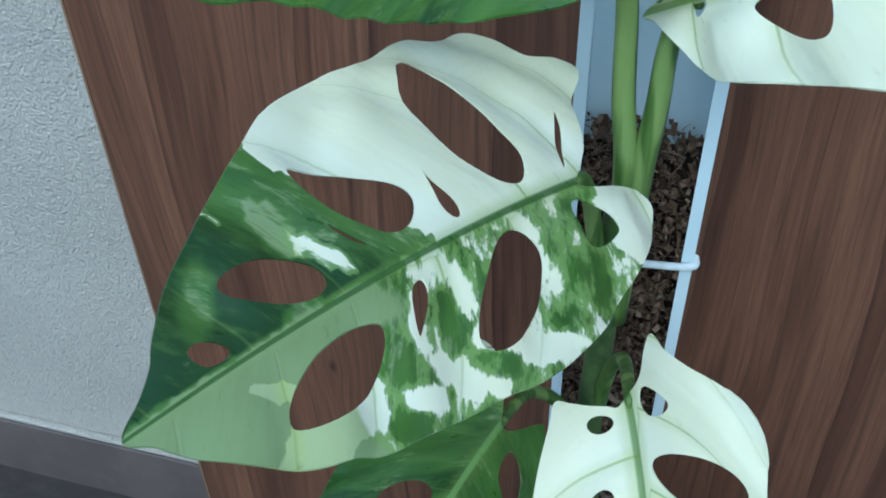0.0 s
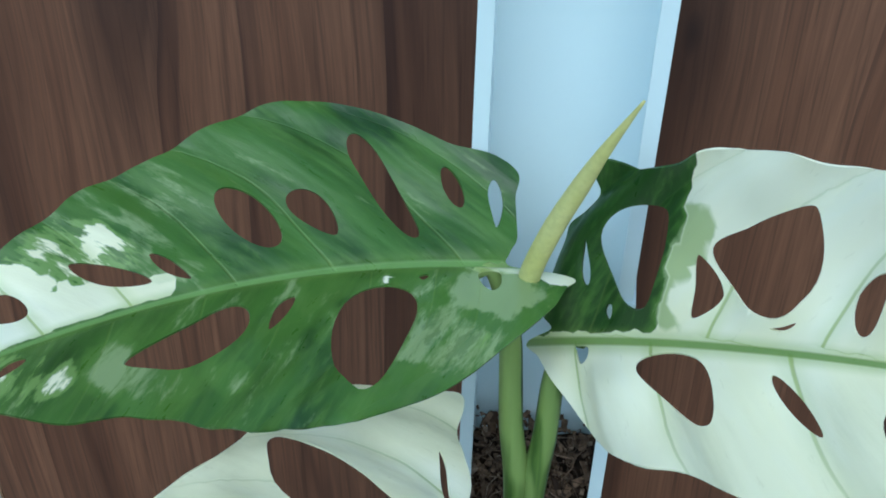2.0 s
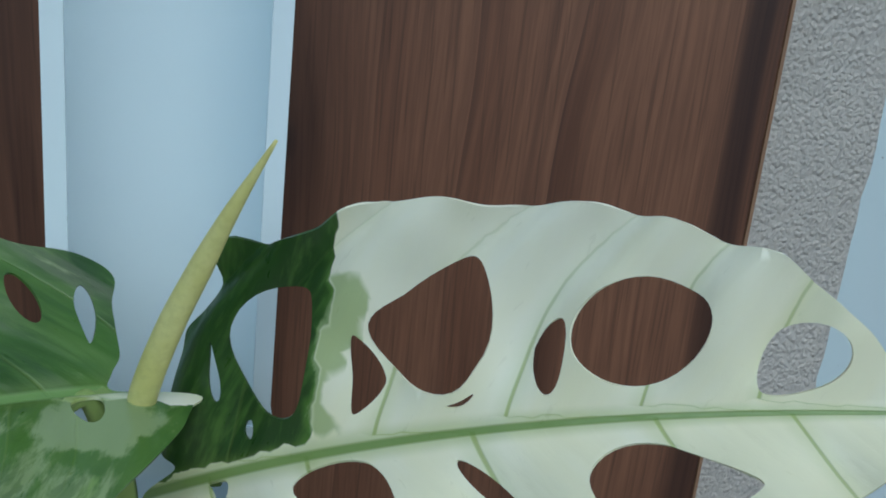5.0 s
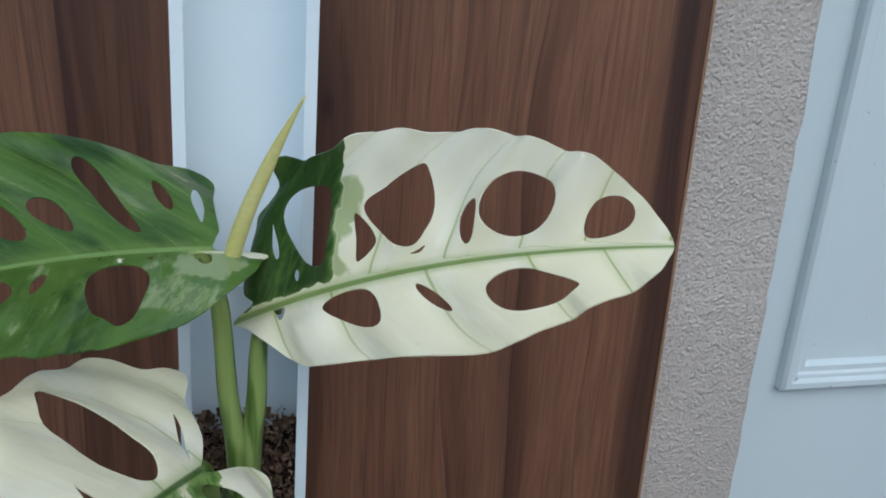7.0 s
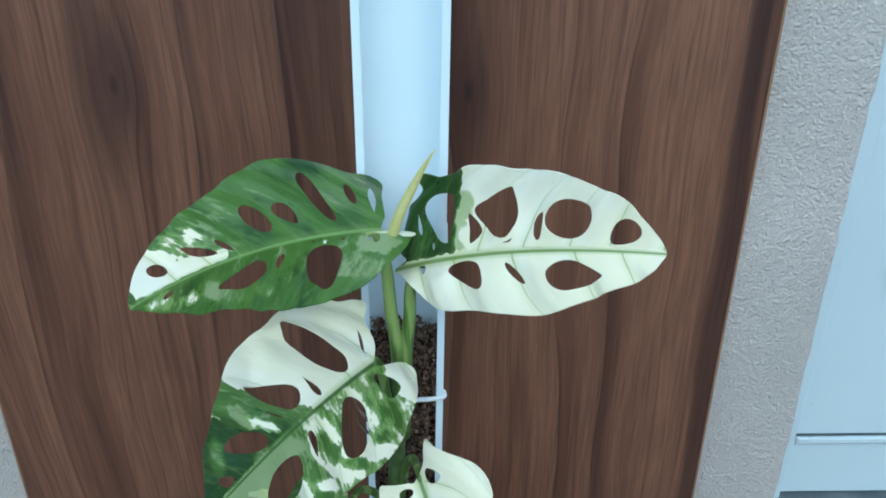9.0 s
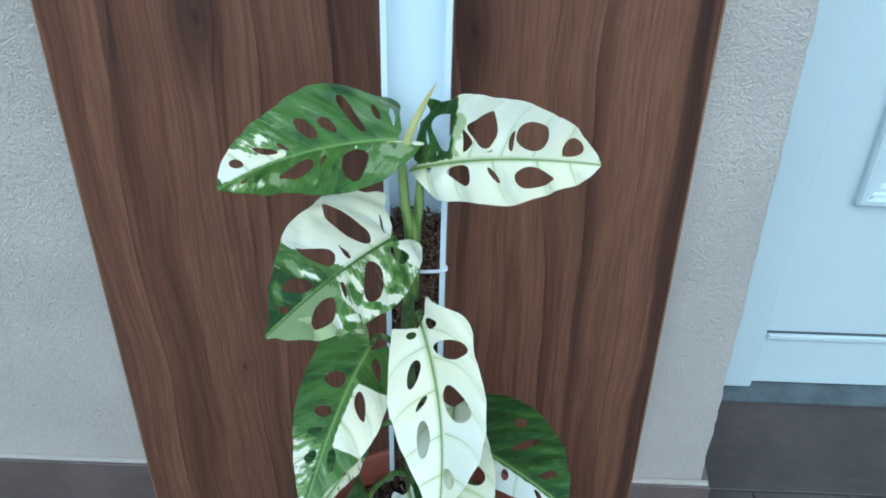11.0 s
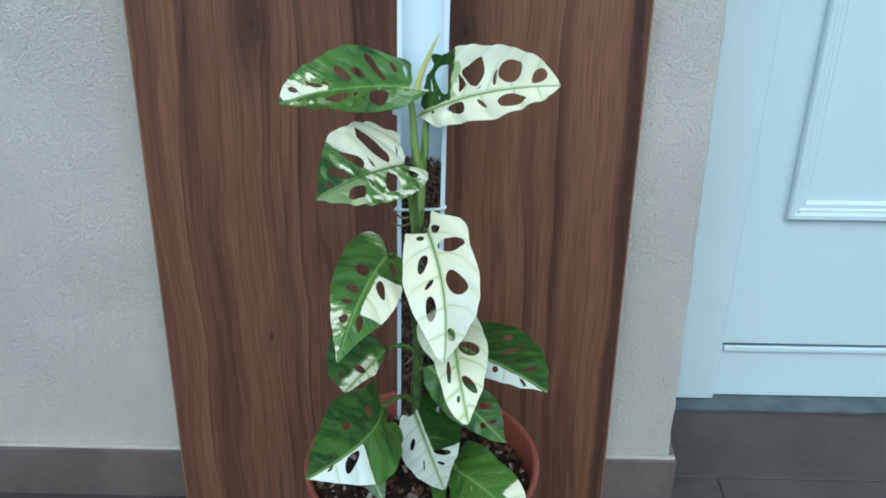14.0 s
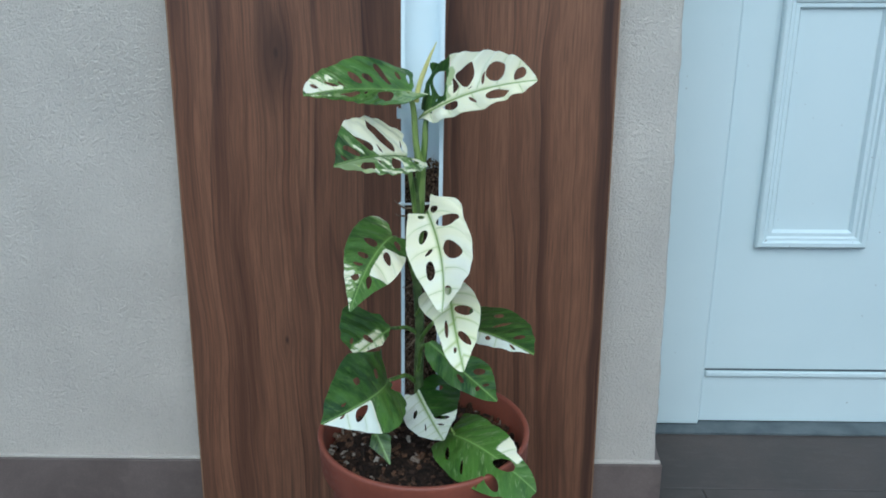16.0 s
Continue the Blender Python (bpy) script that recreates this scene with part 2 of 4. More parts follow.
    fade = m.ramp(at, 0.0, 0.42, 1.0, 0.15)
    col = m.mix(m.math("MULTIPLY", m.math("MULTIPLY", vein, fade), m.ramp(white, 0.0, 1.0, 0.12, 0.75)), col, (0.36, 0.44, 0.1))
    halo = m.math("SUBTRACT", 1.0, m.ramp(m.math("ABSOLUTE", m.math("SUBTRACT", phase, 0.5)), 0.01, 0.16))
    col = m.mix(m.math("MULTIPLY", m.math("MULTIPLY", halo, fade), m.math("MULTIPLY", white, m.ramp(pale, 0.0, 0.7, 0.22, 0.75))), col, (0.5, 0.58, 0.2))
    col = m.mix(m.math("MULTIPLY", glow, m.ramp(white, 0.0, 1.0, 0.14, 0.46)), col, (0.36, 0.47, 0.1))
    col = m.mix(m.math("MULTIPLY", rib, 0.88), col, m.mix(dark_rib, m.mix(white, (0.25, 0.4, 0.11), (0.24, 0.36, 0.07)), (0.055, 0.13, 0.02)))
    tiny = m.noise(uv, 320, 2)
    h = m.math("ADD", m.math("ADD", m.math("ADD", m.math("MULTIPLY", m.noise(v, 9, 2, 0.5), 3.0), m.math("MULTIPLY", blotch, 0.5)), m.math("MULTIPLY", tiny, 0.05)), m.math("ADD", m.math("MULTIPLY", vein, -0.2), m.math("MULTIPLY", rib, -0.6)))
    m.bump(h, 0.38, 0.0011)
    m.set(col, m.ramp(fleck, 0.3, 0.7, 0.27, 0.4), 0.6)
    thin = m.node("ShaderNodeBsdfTranslucent")
    m.plug(m.mix(1.0, col, (0.8, 0.95, 0.5), "MULTIPLY"), thin.inputs[0])
    blend = m.node("ShaderNodeMixShader")
    blend.inputs[0].default_value = 0.16
    m.plug(m.b.outputs[0], blend.inputs[1])
    m.plug(thin.outputs[0], blend.inputs[2])
    m.plug(blend.outputs[0], m.out.inputs[0])
    return m.m


def stalk_skin():
    m = Mat("green_stalk")
    p = m.coord()
    n = m.noise(m.scaled(p, (1, 1, 0.04)), 420, 3, 0.6)
    b = m.noise(m.scaled(p, (1, 1, 0.15)), 90, 2, 0.6)
    col = m.mix(m.ramp(n, 0.3, 0.7), (0.055, 0.105, 0.018), (0.14, 0.215, 0.042))
    col = m.mix(m.ramp(b, 0.52, 0.6, 0.0, 0.8), col, (0.29, 0.38, 0.11))
    m.bump(n, 0.15, 0.0006)
    return m.set(col, 0.42)


STUCCO = stucco("wall_render", (0.6, 0.548, 0.492))
WALNUT = walnut()
EDGE = edge_band()
TILE = tile_stone("floor_tile", (0.075, 0.06, 0.055))
SKIRT = tile_stone("skirting_tile", (0.145, 0.114, 0.105))
GROUT = grained("grout", (0.085, 0.074, 0.07), (0.12, 0.105, 0.1), 60, 0.9)
DOORWHITE = paint("white_lacquer", (0.6, 0.69, 0.72), (0.63, 0.715, 0.745))
SILL_GROOVE = grained("threshold_groove_grey", (0.06, 0.075, 0.085), (0.12, 0.14, 0.15), 18, 0.45, 0.05)
PVC = paint("white_plastic", (0.77, 0.86, 0.91), (0.8, 0.88, 0.92), 0.33, 0.02)
TIE = grained("coated_wire", (0.72, 0.75, 0.75), (0.82, 0.84, 0.84), 40, 0.4, 0.03)
CLAY = grained("terracotta_plastic", (0.21, 0.06, 0.036), (0.27, 0.079, 0.049), 22, 0.52, 0.06)
COIR = islands("coir_chips", (0.045, 0.025, 0.016), (0.24, 0.15, 0.095), (0.34, 0.24, 0.17))
BARK = islands("bark_chips", (0.02, 0.012, 0.008), (0.15, 0.075, 0.04), (0.42, 0.36, 0.29))
PEAT = grained("dark_peat", (0.012, 0.008, 0.006), (0.04, 0.024, 0.016), 160, 0.95, 0.8, 0.2, 0.004)
LEAF = leaf_skin()
STALK = stalk_skin()
OLDSTEM = grained("old_stem", (0.045, 0.075, 0.02), (0.12, 0.17, 0.05), 90, 0.5, 0.2)
ROOTS = grained("aerial_root", (0.1, 0.065, 0.04), (0.24, 0.17, 0.11), 160, 0.8, 0.3)
SPEAR = grained("furled_leaf", (0.66, 0.62, 0.21), (0.74, 0.7, 0.3), 60, 0.45, 0.08)
GROUND = grained("paving_ground", (0.16, 0.15, 0.14), (0.24, 0.23, 0.21), 3, 0.9)


# ---- mesh helpers ----


def finish(name, bm, material, parent=None, label="", smooth=True):
    me = bpy.data.meshes.new(name)
    bm.normal_update()
    for f in bm.faces:
        f.smooth = smooth
    bm.to_mesh(me)
    bm.free()
    me.materials.append(material)
    ob = new(name, me)
    if parent:
        ob.parent = parent
    if label:
        ob["label"] = label
    return ob


def part(name, bm, material, parent, label="", smooth=True):
    return finish(name, bm, material, parent, label, smooth)


def empty(name, label, category, place=(0, 0, 0), group="", kind=""):
    ob = new(name)
    ob.location = place
    return tagged(ob, label, category, group, kind)


def box(x0, x1, y0, y1, z0, z1, bevel=0.0, segments=2):
    bm = bmesh.new()
    bmesh.ops.create_cube(bm, size=1)
    for v in bm.verts:
        v.co = Vector(((x0 + x1) / 2 + v.co.x * (x1 - x0), (y0 + y1) / 2 + v.co.y * (y1 - y0), (z0 + z1) / 2 + v.co.z * (z1 - z0)))
    if bevel:
        bmesh.ops.bevel(bm, geom=bm.edges[:], offset=bevel, segments=segments, affect="EDGES", profile=0.5)
    return bm


def lathe(profile, steps=72):
    """Turns (radius, height) rows about z."""
    bm = bmesh.new()
    rings = [[bm.verts.new((r * math.cos(2 * math.pi * i / steps), r * math.sin(2 * math.pi * i / steps), z)) for i in range(steps)] for r, z in profile]
    for a, b in zip(rings, rings[1:]):
        for i in range(steps):
            j = (i + 1) % steps
            bm.faces.new((a[i], a[j], b[j], b[i]))
    return bm


def smooth_line(points, n):
    """Catmull-Rom through the points."""
    p = [Vector(q) for q in points]
    p = [p[0] * 2 - p[1], *p, p[-1] * 2 - p[-2]]
    out = []
    for k in range(n + 1):
        u = k / n * (len(p) - 3)
        i = min(int(u), len(p) - 4)
        f = u - i
        a, b, c, d = p[i:i + 4]
        out.append(0.5 * (2 * b + (c - a) * f + (2 * a - 5 * b + 4 * c - d) * f * f + (3 * b - a - 3 * c + d) * f ** 3))
    return out


def tube(points, radii, n=24, sides=12, flat=1.0):
    """A round or flattened rod along a smooth line; radii are spread evenly along it."""
    line = smooth_line(points, n)
    bm = bmesh.new()
    rings = []
    side = Vector((1, 0, 0.01))
    for k, c in enumerate(line):
        d = (line[min(k + 1, n)] - line[max(k - 1, 0)]).normalized()
        side = (side - d * side.dot(d)).normalized()
        up = d.cross(side)
        u = k / n * (len(radii) - 1)
        i = min(int(u), len(radii) - 2)
        r = radii[i] + (radii[i + 1] - radii[i]) * (u - i)
        rings.append([bm.verts.new(c + side * math.cos(a) * r + up * math.sin(a) * r * flat) for a in (2 * math.pi * j / sides for j in range(sides))])
    for a, b in zip(rings, rings[1:]):
        for j in range(sides):
            bm.faces.new((a[j], a[(j + 1) % sides], b[(j + 1) % sides], b[j]))
    bm.faces.new(list(reversed(rings[0])))
    bm.faces.new(rings[-1])
    return bm


def chips(spots, sizes, rng, flat=0.5):
    """Irregular angular chips at the spots, joined in one mesh."""
    verts, faces = [], []
    corner = [(-1, -1, -1), (1, -1, -1), (1, 1, -1), (-1, 1, -1), (-1, -1, 1), (1, -1, 1), (1, 1, 1), (-1, 1, 1)]
    quads = [(0, 3, 2, 1), (4, 5, 6, 7), (0, 1, 5, 4), (1, 2, 6, 5), (2, 3, 7, 6), (3, 0, 4, 7)]
    for spot, size in zip(spots, sizes):
        turn = Euler([rng.uniform(0, 6.3) for _ in range(3)]).to_matrix()
        shape = Vector((size * rng.uniform(0.7, 1.5), size * rng.uniform(0.5, 0.9), size * flat * rng.uniform(0.4, 1.1)))
        k = len(verts)
        for c in corner:
            v = Vector([c[i] * shape[i] * rng.uniform(0.55, 1.0) for i in range(3)])
            verts.append(Vector(spot) + turn @ v)
        faces += [tuple(k + i for i in q) for q in quads]
    me = bpy.data.meshes.new("chips")
    me.from_pydata(verts, [], faces)
    return me


def mesh_thing(name, me, material, parent=None, smooth=False):
    me.materials.append(material)
    ob = new(name, me)
    if parent:
        ob.parent = parent
    return ob


# ---- setting ----
ground = tagged(finish("ground", box(-60, 60, -60, 60, FZ - 0.4, FZ - 0.03), GROUND), "plain grey ground reaching to the horizon", "ground", kind="structure")
floor = tagged(finish("floor", box(-2.575, 2.225, -3.12, 0.68, FZ - 0.029, FZ - 0.0012), GROUT), "grout bed of the tiled porch floor", "floor", kind="structure")



def worn_corner(bm, x_edge):
    """Cuts the wall into courses and lets its plastered corner run slightly out of plumb, chipped and uneven."""
    for k in range(1, 84):
        bmesh.ops.bisect_plane(bm, geom=bm.verts[:] + bm.edges[:] + bm.faces[:], plane_co=(0, 0, 0.012 * k), plane_no=(0, 0, 1))
    for v in bm.verts:
        if v.co.x > x_edge - 0.02:
            v.co.x += 0.003 - 0.0215 * min(max(v.co.z, 0.0), 0.75)
            if v.co.y < WALL_Y + 0.02:
                v.co.x += 0.0016 * noise.noise(Vector((3, 1, v.co.z * 75))) + 0.0022 * noise.noise(Vector((8, 2, v.co.z * 22)))
    return bm


wall = tagged(finish("wall_left", worn_corner(box(-2.57, 0.334, WALL_Y, 0.74, FZ - 0.003, 2.6, 0.004, 2), 0.334), STUCCO), "grey-beige rough rendered house wall", "wall", kind="structure")
tagged(finish("wall_right", box(1.36, 2.22, WALL_Y, 0.74, FZ - 0.003, 2.6, 0.006, 3), STUCCO), "grey-beige rough rendered house wall", "wall", kind="structure")
tagged(finish("wall_lintel", box(0.336, 1.358, WALL_Y, 0.74, 2.15, 2.6), STUCCO), "rendered lintel over the door", "wall", kind="structure")

# Unseen wall, added to dim the low skylight on the lower surfaces.
tagged(finish("wall_parapet", box(-2.57, 2.22, -2.3, -2.12, FZ - 0.003, 1.05, 0.006, 3), STUCCO), "unseen rendered wall added to cut low sky light", "wall", kind="structure")

# skirting of brown tiles with a return into the door reveal
skirting = empty("baseboard", "brown stone-look tile skirting along the wall", "baseboard", kind="structure")
for a, b in ((-2.565, -1.925), (-1.922, -1.322), (-1.319, -0.719), (-0.716, -0.116), (-0.113, 0.3445)):
    part("tile", box(a, b, WALL_Y - 0.0095, WALL_Y - 0.0005, FZ - 0.002, 0.069, 0.0012), SKIRT, skirting, smooth=False)
part("tile", box(0.3362, 0.3445, WALL_Y + 0.0005, 0.64, FZ - 0.002, 0.069, 0.0012), SKIRT, skirting, smooth=False)
part("grout_line", box(-2.56, 0.342, WALL_Y - 0.007, WALL_Y - 0.0005, 0.0692, 0.0735, 0.001), STUCCO, skirting, "pale sealant bead on top of the tiles")

# door with frame, raised moulding and bottom rail
door = empty("door_1", "closed white lacquered entrance door with raised moulding", "door", (0.46, DOOR_Y, 0), kind="structure")


def door_part(name, bm, material, parent=door, label="", smooth=False):
    bmesh.ops.translate(bm, verts=bm.verts, vec=(-0.46, -DOOR_Y, 0))
    return part(name, bm, material, parent, label, smooth)


leafdoor = door_part("door_leaf", box(0.464, 1.3, DOOR_Y, DOOR_Y + 0.05, -0.0075, 2.08, 0.002), DOORWHITE)
door_part("door_frame", box(0.337, 0.4615, DOOR_Y - 0.012, DOOR_Y + 0.06, -0.0075, 2.14, 0.003), DOORWHITE)
door_part("door_frame", box(1.3025, 1.357, DOOR_Y - 0.012, DOOR_Y + 0.06, -0.0075, 2.14, 0.003), DOORWHITE)
door_part("door_frame", box(0.4625, 1.3015, DOOR_Y - 0.012, DOOR_Y + 0.06, 2.0825, 2.14, 0.003), DOORWHITE)
door_part("weather_bar", box(0.467, 1.298, DOOR_Y - 0.006, DOOR_Y - 0.0005, 0.0815, 0.092, 0.0025), DOORWHITE)
# Thin dark strip on the leaf: the groove's shade is put into its colour.
door_part("groove_strip", box(0.466, 1.298, DOOR_Y - 0.0016, DOOR_Y - 0.0004, 0.0925, 0.0955), SILL_GROOVE)
door_part("threshold", box(0.347, 1.356, 0.634, DOOR_Y + 0.06, FZ - 0.002, -0.0085, 0.001), SILL_GROOVE, label="grey metal threshold")


def moulding(x0, x1, z0, z1):
    """A mitred picture-frame moulding swept round a rectangle."""
    prof = [(0.0, 0.0), (0.0, 0.010), (0.003, 0.0135), (0.009, 0.0135), (0.012, 0.009), (0.016, 0.009), (0.0185, 0.0065), (0.024, 0.0065), (0.0265, 0.002), (0.028, 0.0)]
    bm = bmesh.new()
    rings = []
    for sx, sz, cx, cz in ((1, 1, x0, z0), (-1, 1, x1, z0), (-1, -1, x1, z1), (1, -1, x0, z1)):
        rings.append([bm.verts.new((cx + sx * a, DOOR_Y - h - 0.0004, cz + sz * a)) for a, h in prof])
    for i in range(4):
        a, b = rings[i], rings[(i + 1) % 4]
        for j in range(len(prof) - 1):
            bm.faces.new((a[j], b[j], b[j + 1], a[j + 1]))
    return bm


door_part("moulding", moulding(0.523, 0.699, 0.319, 0.72), DOORWHITE)
door_part("moulding", moulding(1.06, 1.235, 0.322, 0.722), DOORWHITE)

# ---- walnut panel leaning in front of the wall ----
panel = empty("wooden_panel", "tall walnut-veneered board leaning upright against the wall", "board", (-0.0415, BOARD_Y, FZ))


def taper_left(bm):
    """The board narrows a little upwards on one side."""
    for v in bm.verts:
        if v.co.x < 0:
            v.co.x += 0.0205 * v.co.z
    return bm


board = part("board", taper_left(box(-0.3217, 0.2372, BOARD_Y, BOARD_Y + 0.018, FZ + 0.0008, 1.06, 0.0008)), WALNUT, panel, smooth=False)
board.location = (0.0415, -BOARD_Y, -FZ)
for x in (-0.3224, 0.2379):
    band = part("edge_band", taper_left(box(x - 0.0008, x + 0.0008, BOARD_Y - 0.0004, BOARD_Y + 0.0176, FZ + 0.0012, 1.0595)), EDGE, panel, "lighter brown edge strip", smooth=False)
    band.location = (0.0415, -BOARD_Y, -FZ)
panel.rotation_euler = (radians(-1.6), 0, 0)

# ---- pot ----
PX, PY, RIM = 0.009, 0.17, 0.28
pot = empty("flower_pot", "round terracotta-coloured plastic pot on the tiled floor", "flower pot", (PX, PY, FZ))
H = RIM - FZ
part("pot_body", lathe([(0.0005, 0.004), (0.083, 0.004), (0.086, 0.0), (0.0895, 0.003), (0.108, H - 0.036), (0.1085, H - 0.034), (0.1045, H - 0.034), (0.0865, 0.010), (0.0005, 0.010)]), CLAY, pot)
part("pot_rim", lathe([(0.1088, H - 0.042), (0.1155, H - 0.041), (0.1172, H - 0.038), (0.1188, H - 0.006), (0.1195, H - 0.002), (0.1185, H), (0.1145, H), (0.1128, H - 0.0025), (0.1105, H - 0.034), (0.1088, H - 0.042)]), CLAY, pot, "thick rounded rim")

rng = random.Random(4)
soil = empty("potting_soil", "dark potting mix of bark chips and pale grit", "soil", (PX, PY, RIM - 0.03), kind="stuff")
bm = lathe([(0.1095, -0.006), (0.1, 0.0), (0.08, 0.004), (0.05, 0.006), (0.02, 0.006), (0.0005, 0.006)], 60)
for v in bm.verts:
    v.co.z += 0.005 * noise.noise(v.co * 60)
part("peat", bm, PEAT, soil)["kind"] = "stuff"
spots, sizes = [], []
for _ in range(1900):
    r, a = 0.108 * math.sqrt(rng.random()), rng.uniform(0, 2 * math.pi)
    spots.append((r * math.cos(a), r * math.sin(a), 0.005 - 0.00035 * (r * 100) ** 1.2 + rng.uniform(-0.002, 0.004)))
    sizes.append(rng.choice((0.0016, 0.002, 0.0026, 0.003, 0.0042, 0.0055)))
mesh_thing("bark_chips", chips(spots, sizes, rng), BARK, soil)["kind"] = "stuff"

# ---- moss pole: a white plastic channel filled with coir ----
CX, CW, CF, CB = -0.0012, 0.0236, 0.2705, 0.297
pole = empty("moss_pole", "white plastic channel pole filled with brown coir, standing in the pot", "plant pole", (CX, 0.275, 0.2))
LEAN = 0.0185


def pole_part(name, bm, material, label="", smooth=False):
    for v in bm.verts:
        v.co = Vector((v.co.x + (v.co.z - 0.2) * LEAN, v.co.y - 0.275, v.co.z - 0.2))
    return part(name, bm, material, pole, label, smooth)


def channel(z0, z1):
    """U section with turned-in lips, open towards the front."""
    w, t, lip = CW, 0.0018, 0.0042
    sec = [(-w, CF), (-w + lip, CF), (-w + lip, CF + 0.0014), (-w + t, CF + 0.0016), (-w + t, CB - t), (w - t, CB - t), (w - t, CF + 0.0016), (w - lip, CF + 0.0014), (w - lip, CF), (w, CF), (w, CB), (-w, CB)]
    bm = bmesh.new()
    zs = [z0 + (z1 - z0) * i / 8 for i in range(9)]
    rings = [[bm.verts.new((x, y, z)) for x, y in sec] for z in zs]
    for a, b in zip(rings, rings[1:]):
        for i in range(len(sec)):
            j = (i + 1) % len(sec)
            bm.faces.new((a[i], a[j], b[j], b[i]))
    bm.faces.new(list(reversed(rings[0])))
    bm.faces.new(rings[-1])
    return bm


pole_part("channel", channel(0.2, 1.05), PVC)
core = box(-CW + 0.002, CW - 0.002, CF + 0.008, CB - 0.002, 0.205, 0.548)
bmesh.ops.subdivide_edges(core, edges=core.edges[:], cuts=5)
for v in core.verts:
    v.co += Vector((0, 0.004 * noise.noise(v.co * 90), 0.004 * noise.noise(v.co * 120)))
pole_part("coir_core", core, PEAT, "damp dark coir filling")
spots, sizes = [], []
for _ in range(6500):
    z = 0.22 + 0.342 * rng.random()
    x = rng.uniform(-CW + 0.003, CW - 0.003)
    spots.append((x + (z - 0.2) * LEAN, CF + rng.uniform(0.002, 0.010) + max(0, z - 0.55) * 0.8 - 0.275, z - 0.2))
    sizes.append(rng.choice((0.0006, 0.0008, 0.0011, 0.0015, 0.0021)))
mesh_thing("coir_filling", chips(spots, sizes, rng, 0.35), COIR, pole)["kind"] = "stuff"


def fibres(count, r0):
    """Short curling coir hairs that stand out of the filling."""
    bm = bmesh.new()
    for _ in range(count):
        z = 0.24 + 0.325 * rng.random()
        p = Vector((rng.uniform(-CW + 0.009, CW - 0.009), CF + rng.uniform(0.001, 0.006), z))
        d = Vector((rng.uniform(-1, 1), rng.uniform(-0.8, 0.2), rng.uniform(-0.6, 1))).normalized()
        ln = rng.uniform(0.004, 0.011)
        bend = Vector((rng.uniform(-1, 1), rng.uniform(-0.5, 0.5), rng.uniform(-1, 1))) * ln * 0.3
        side = d.orthogonal().normalized() * r0
        pts = [p, p + d * ln * 0.5 + bend, p + d * ln]
        rows = [[bm.verts.new(q + Matrix.Rotation(k * 2.094, 3, d) @ side * (1 - 0.35 * i)) for k in range(3)] for i, q in enumerate(pts)]
        for a, b in zip(rows, rows[1:]):
            for k in range(3):
                bm.faces.new((a[k], a[(k + 1) % 3], b[(k + 1) % 3], b[k]))
    return bm


pole_part("coir_fibre", fibres(1300, 0.00022), COIR)["kind"] = "stuff"


def wire_loop(z, y_front, tilt=0.0):
    """A white coated wire hooked across the open front of the channel."""
    w, r = CW + 0.0016, 0.0015
    pts = [(-w + 0.001, CF + 0.003, z - tilt), (-w + 0.002, y_front, z - tilt), (0, y_front - 0.001, z), (w - 0.003, y_front, z + tilt), (w - 0.0012, CF + 0.003, z + tilt * 2)]
    return tube(pts, (r, r), 64, 10)


pole_part("wire_tie", wire_loop(0.5145, CF - 0.002, 0.001), TIE, "white coated wire tie", True)

# ---- plant ----
plant = empty("swiss_cheese_vine", "variegated swiss cheese vine with holed cream and green leaves", "plant", (0, 0.23, RIM - 0.03))
ROOT = Vector(plant.location)


def plant_part(name, bm, material, parent=plant, label=""):
    bmesh.ops.translate(bm, verts=bm.verts, vec=-ROOT)
    return part(name, bm, material, parent, label)


def ease(a, b, v):
    u = min(1.0, max(0.0, (v - a) / (b - a)))
    return u * u * (3 - 2 * u)


def blend(a, b, u):
    return tuple(p + (q - p) * u for p, q in zip(a, b))


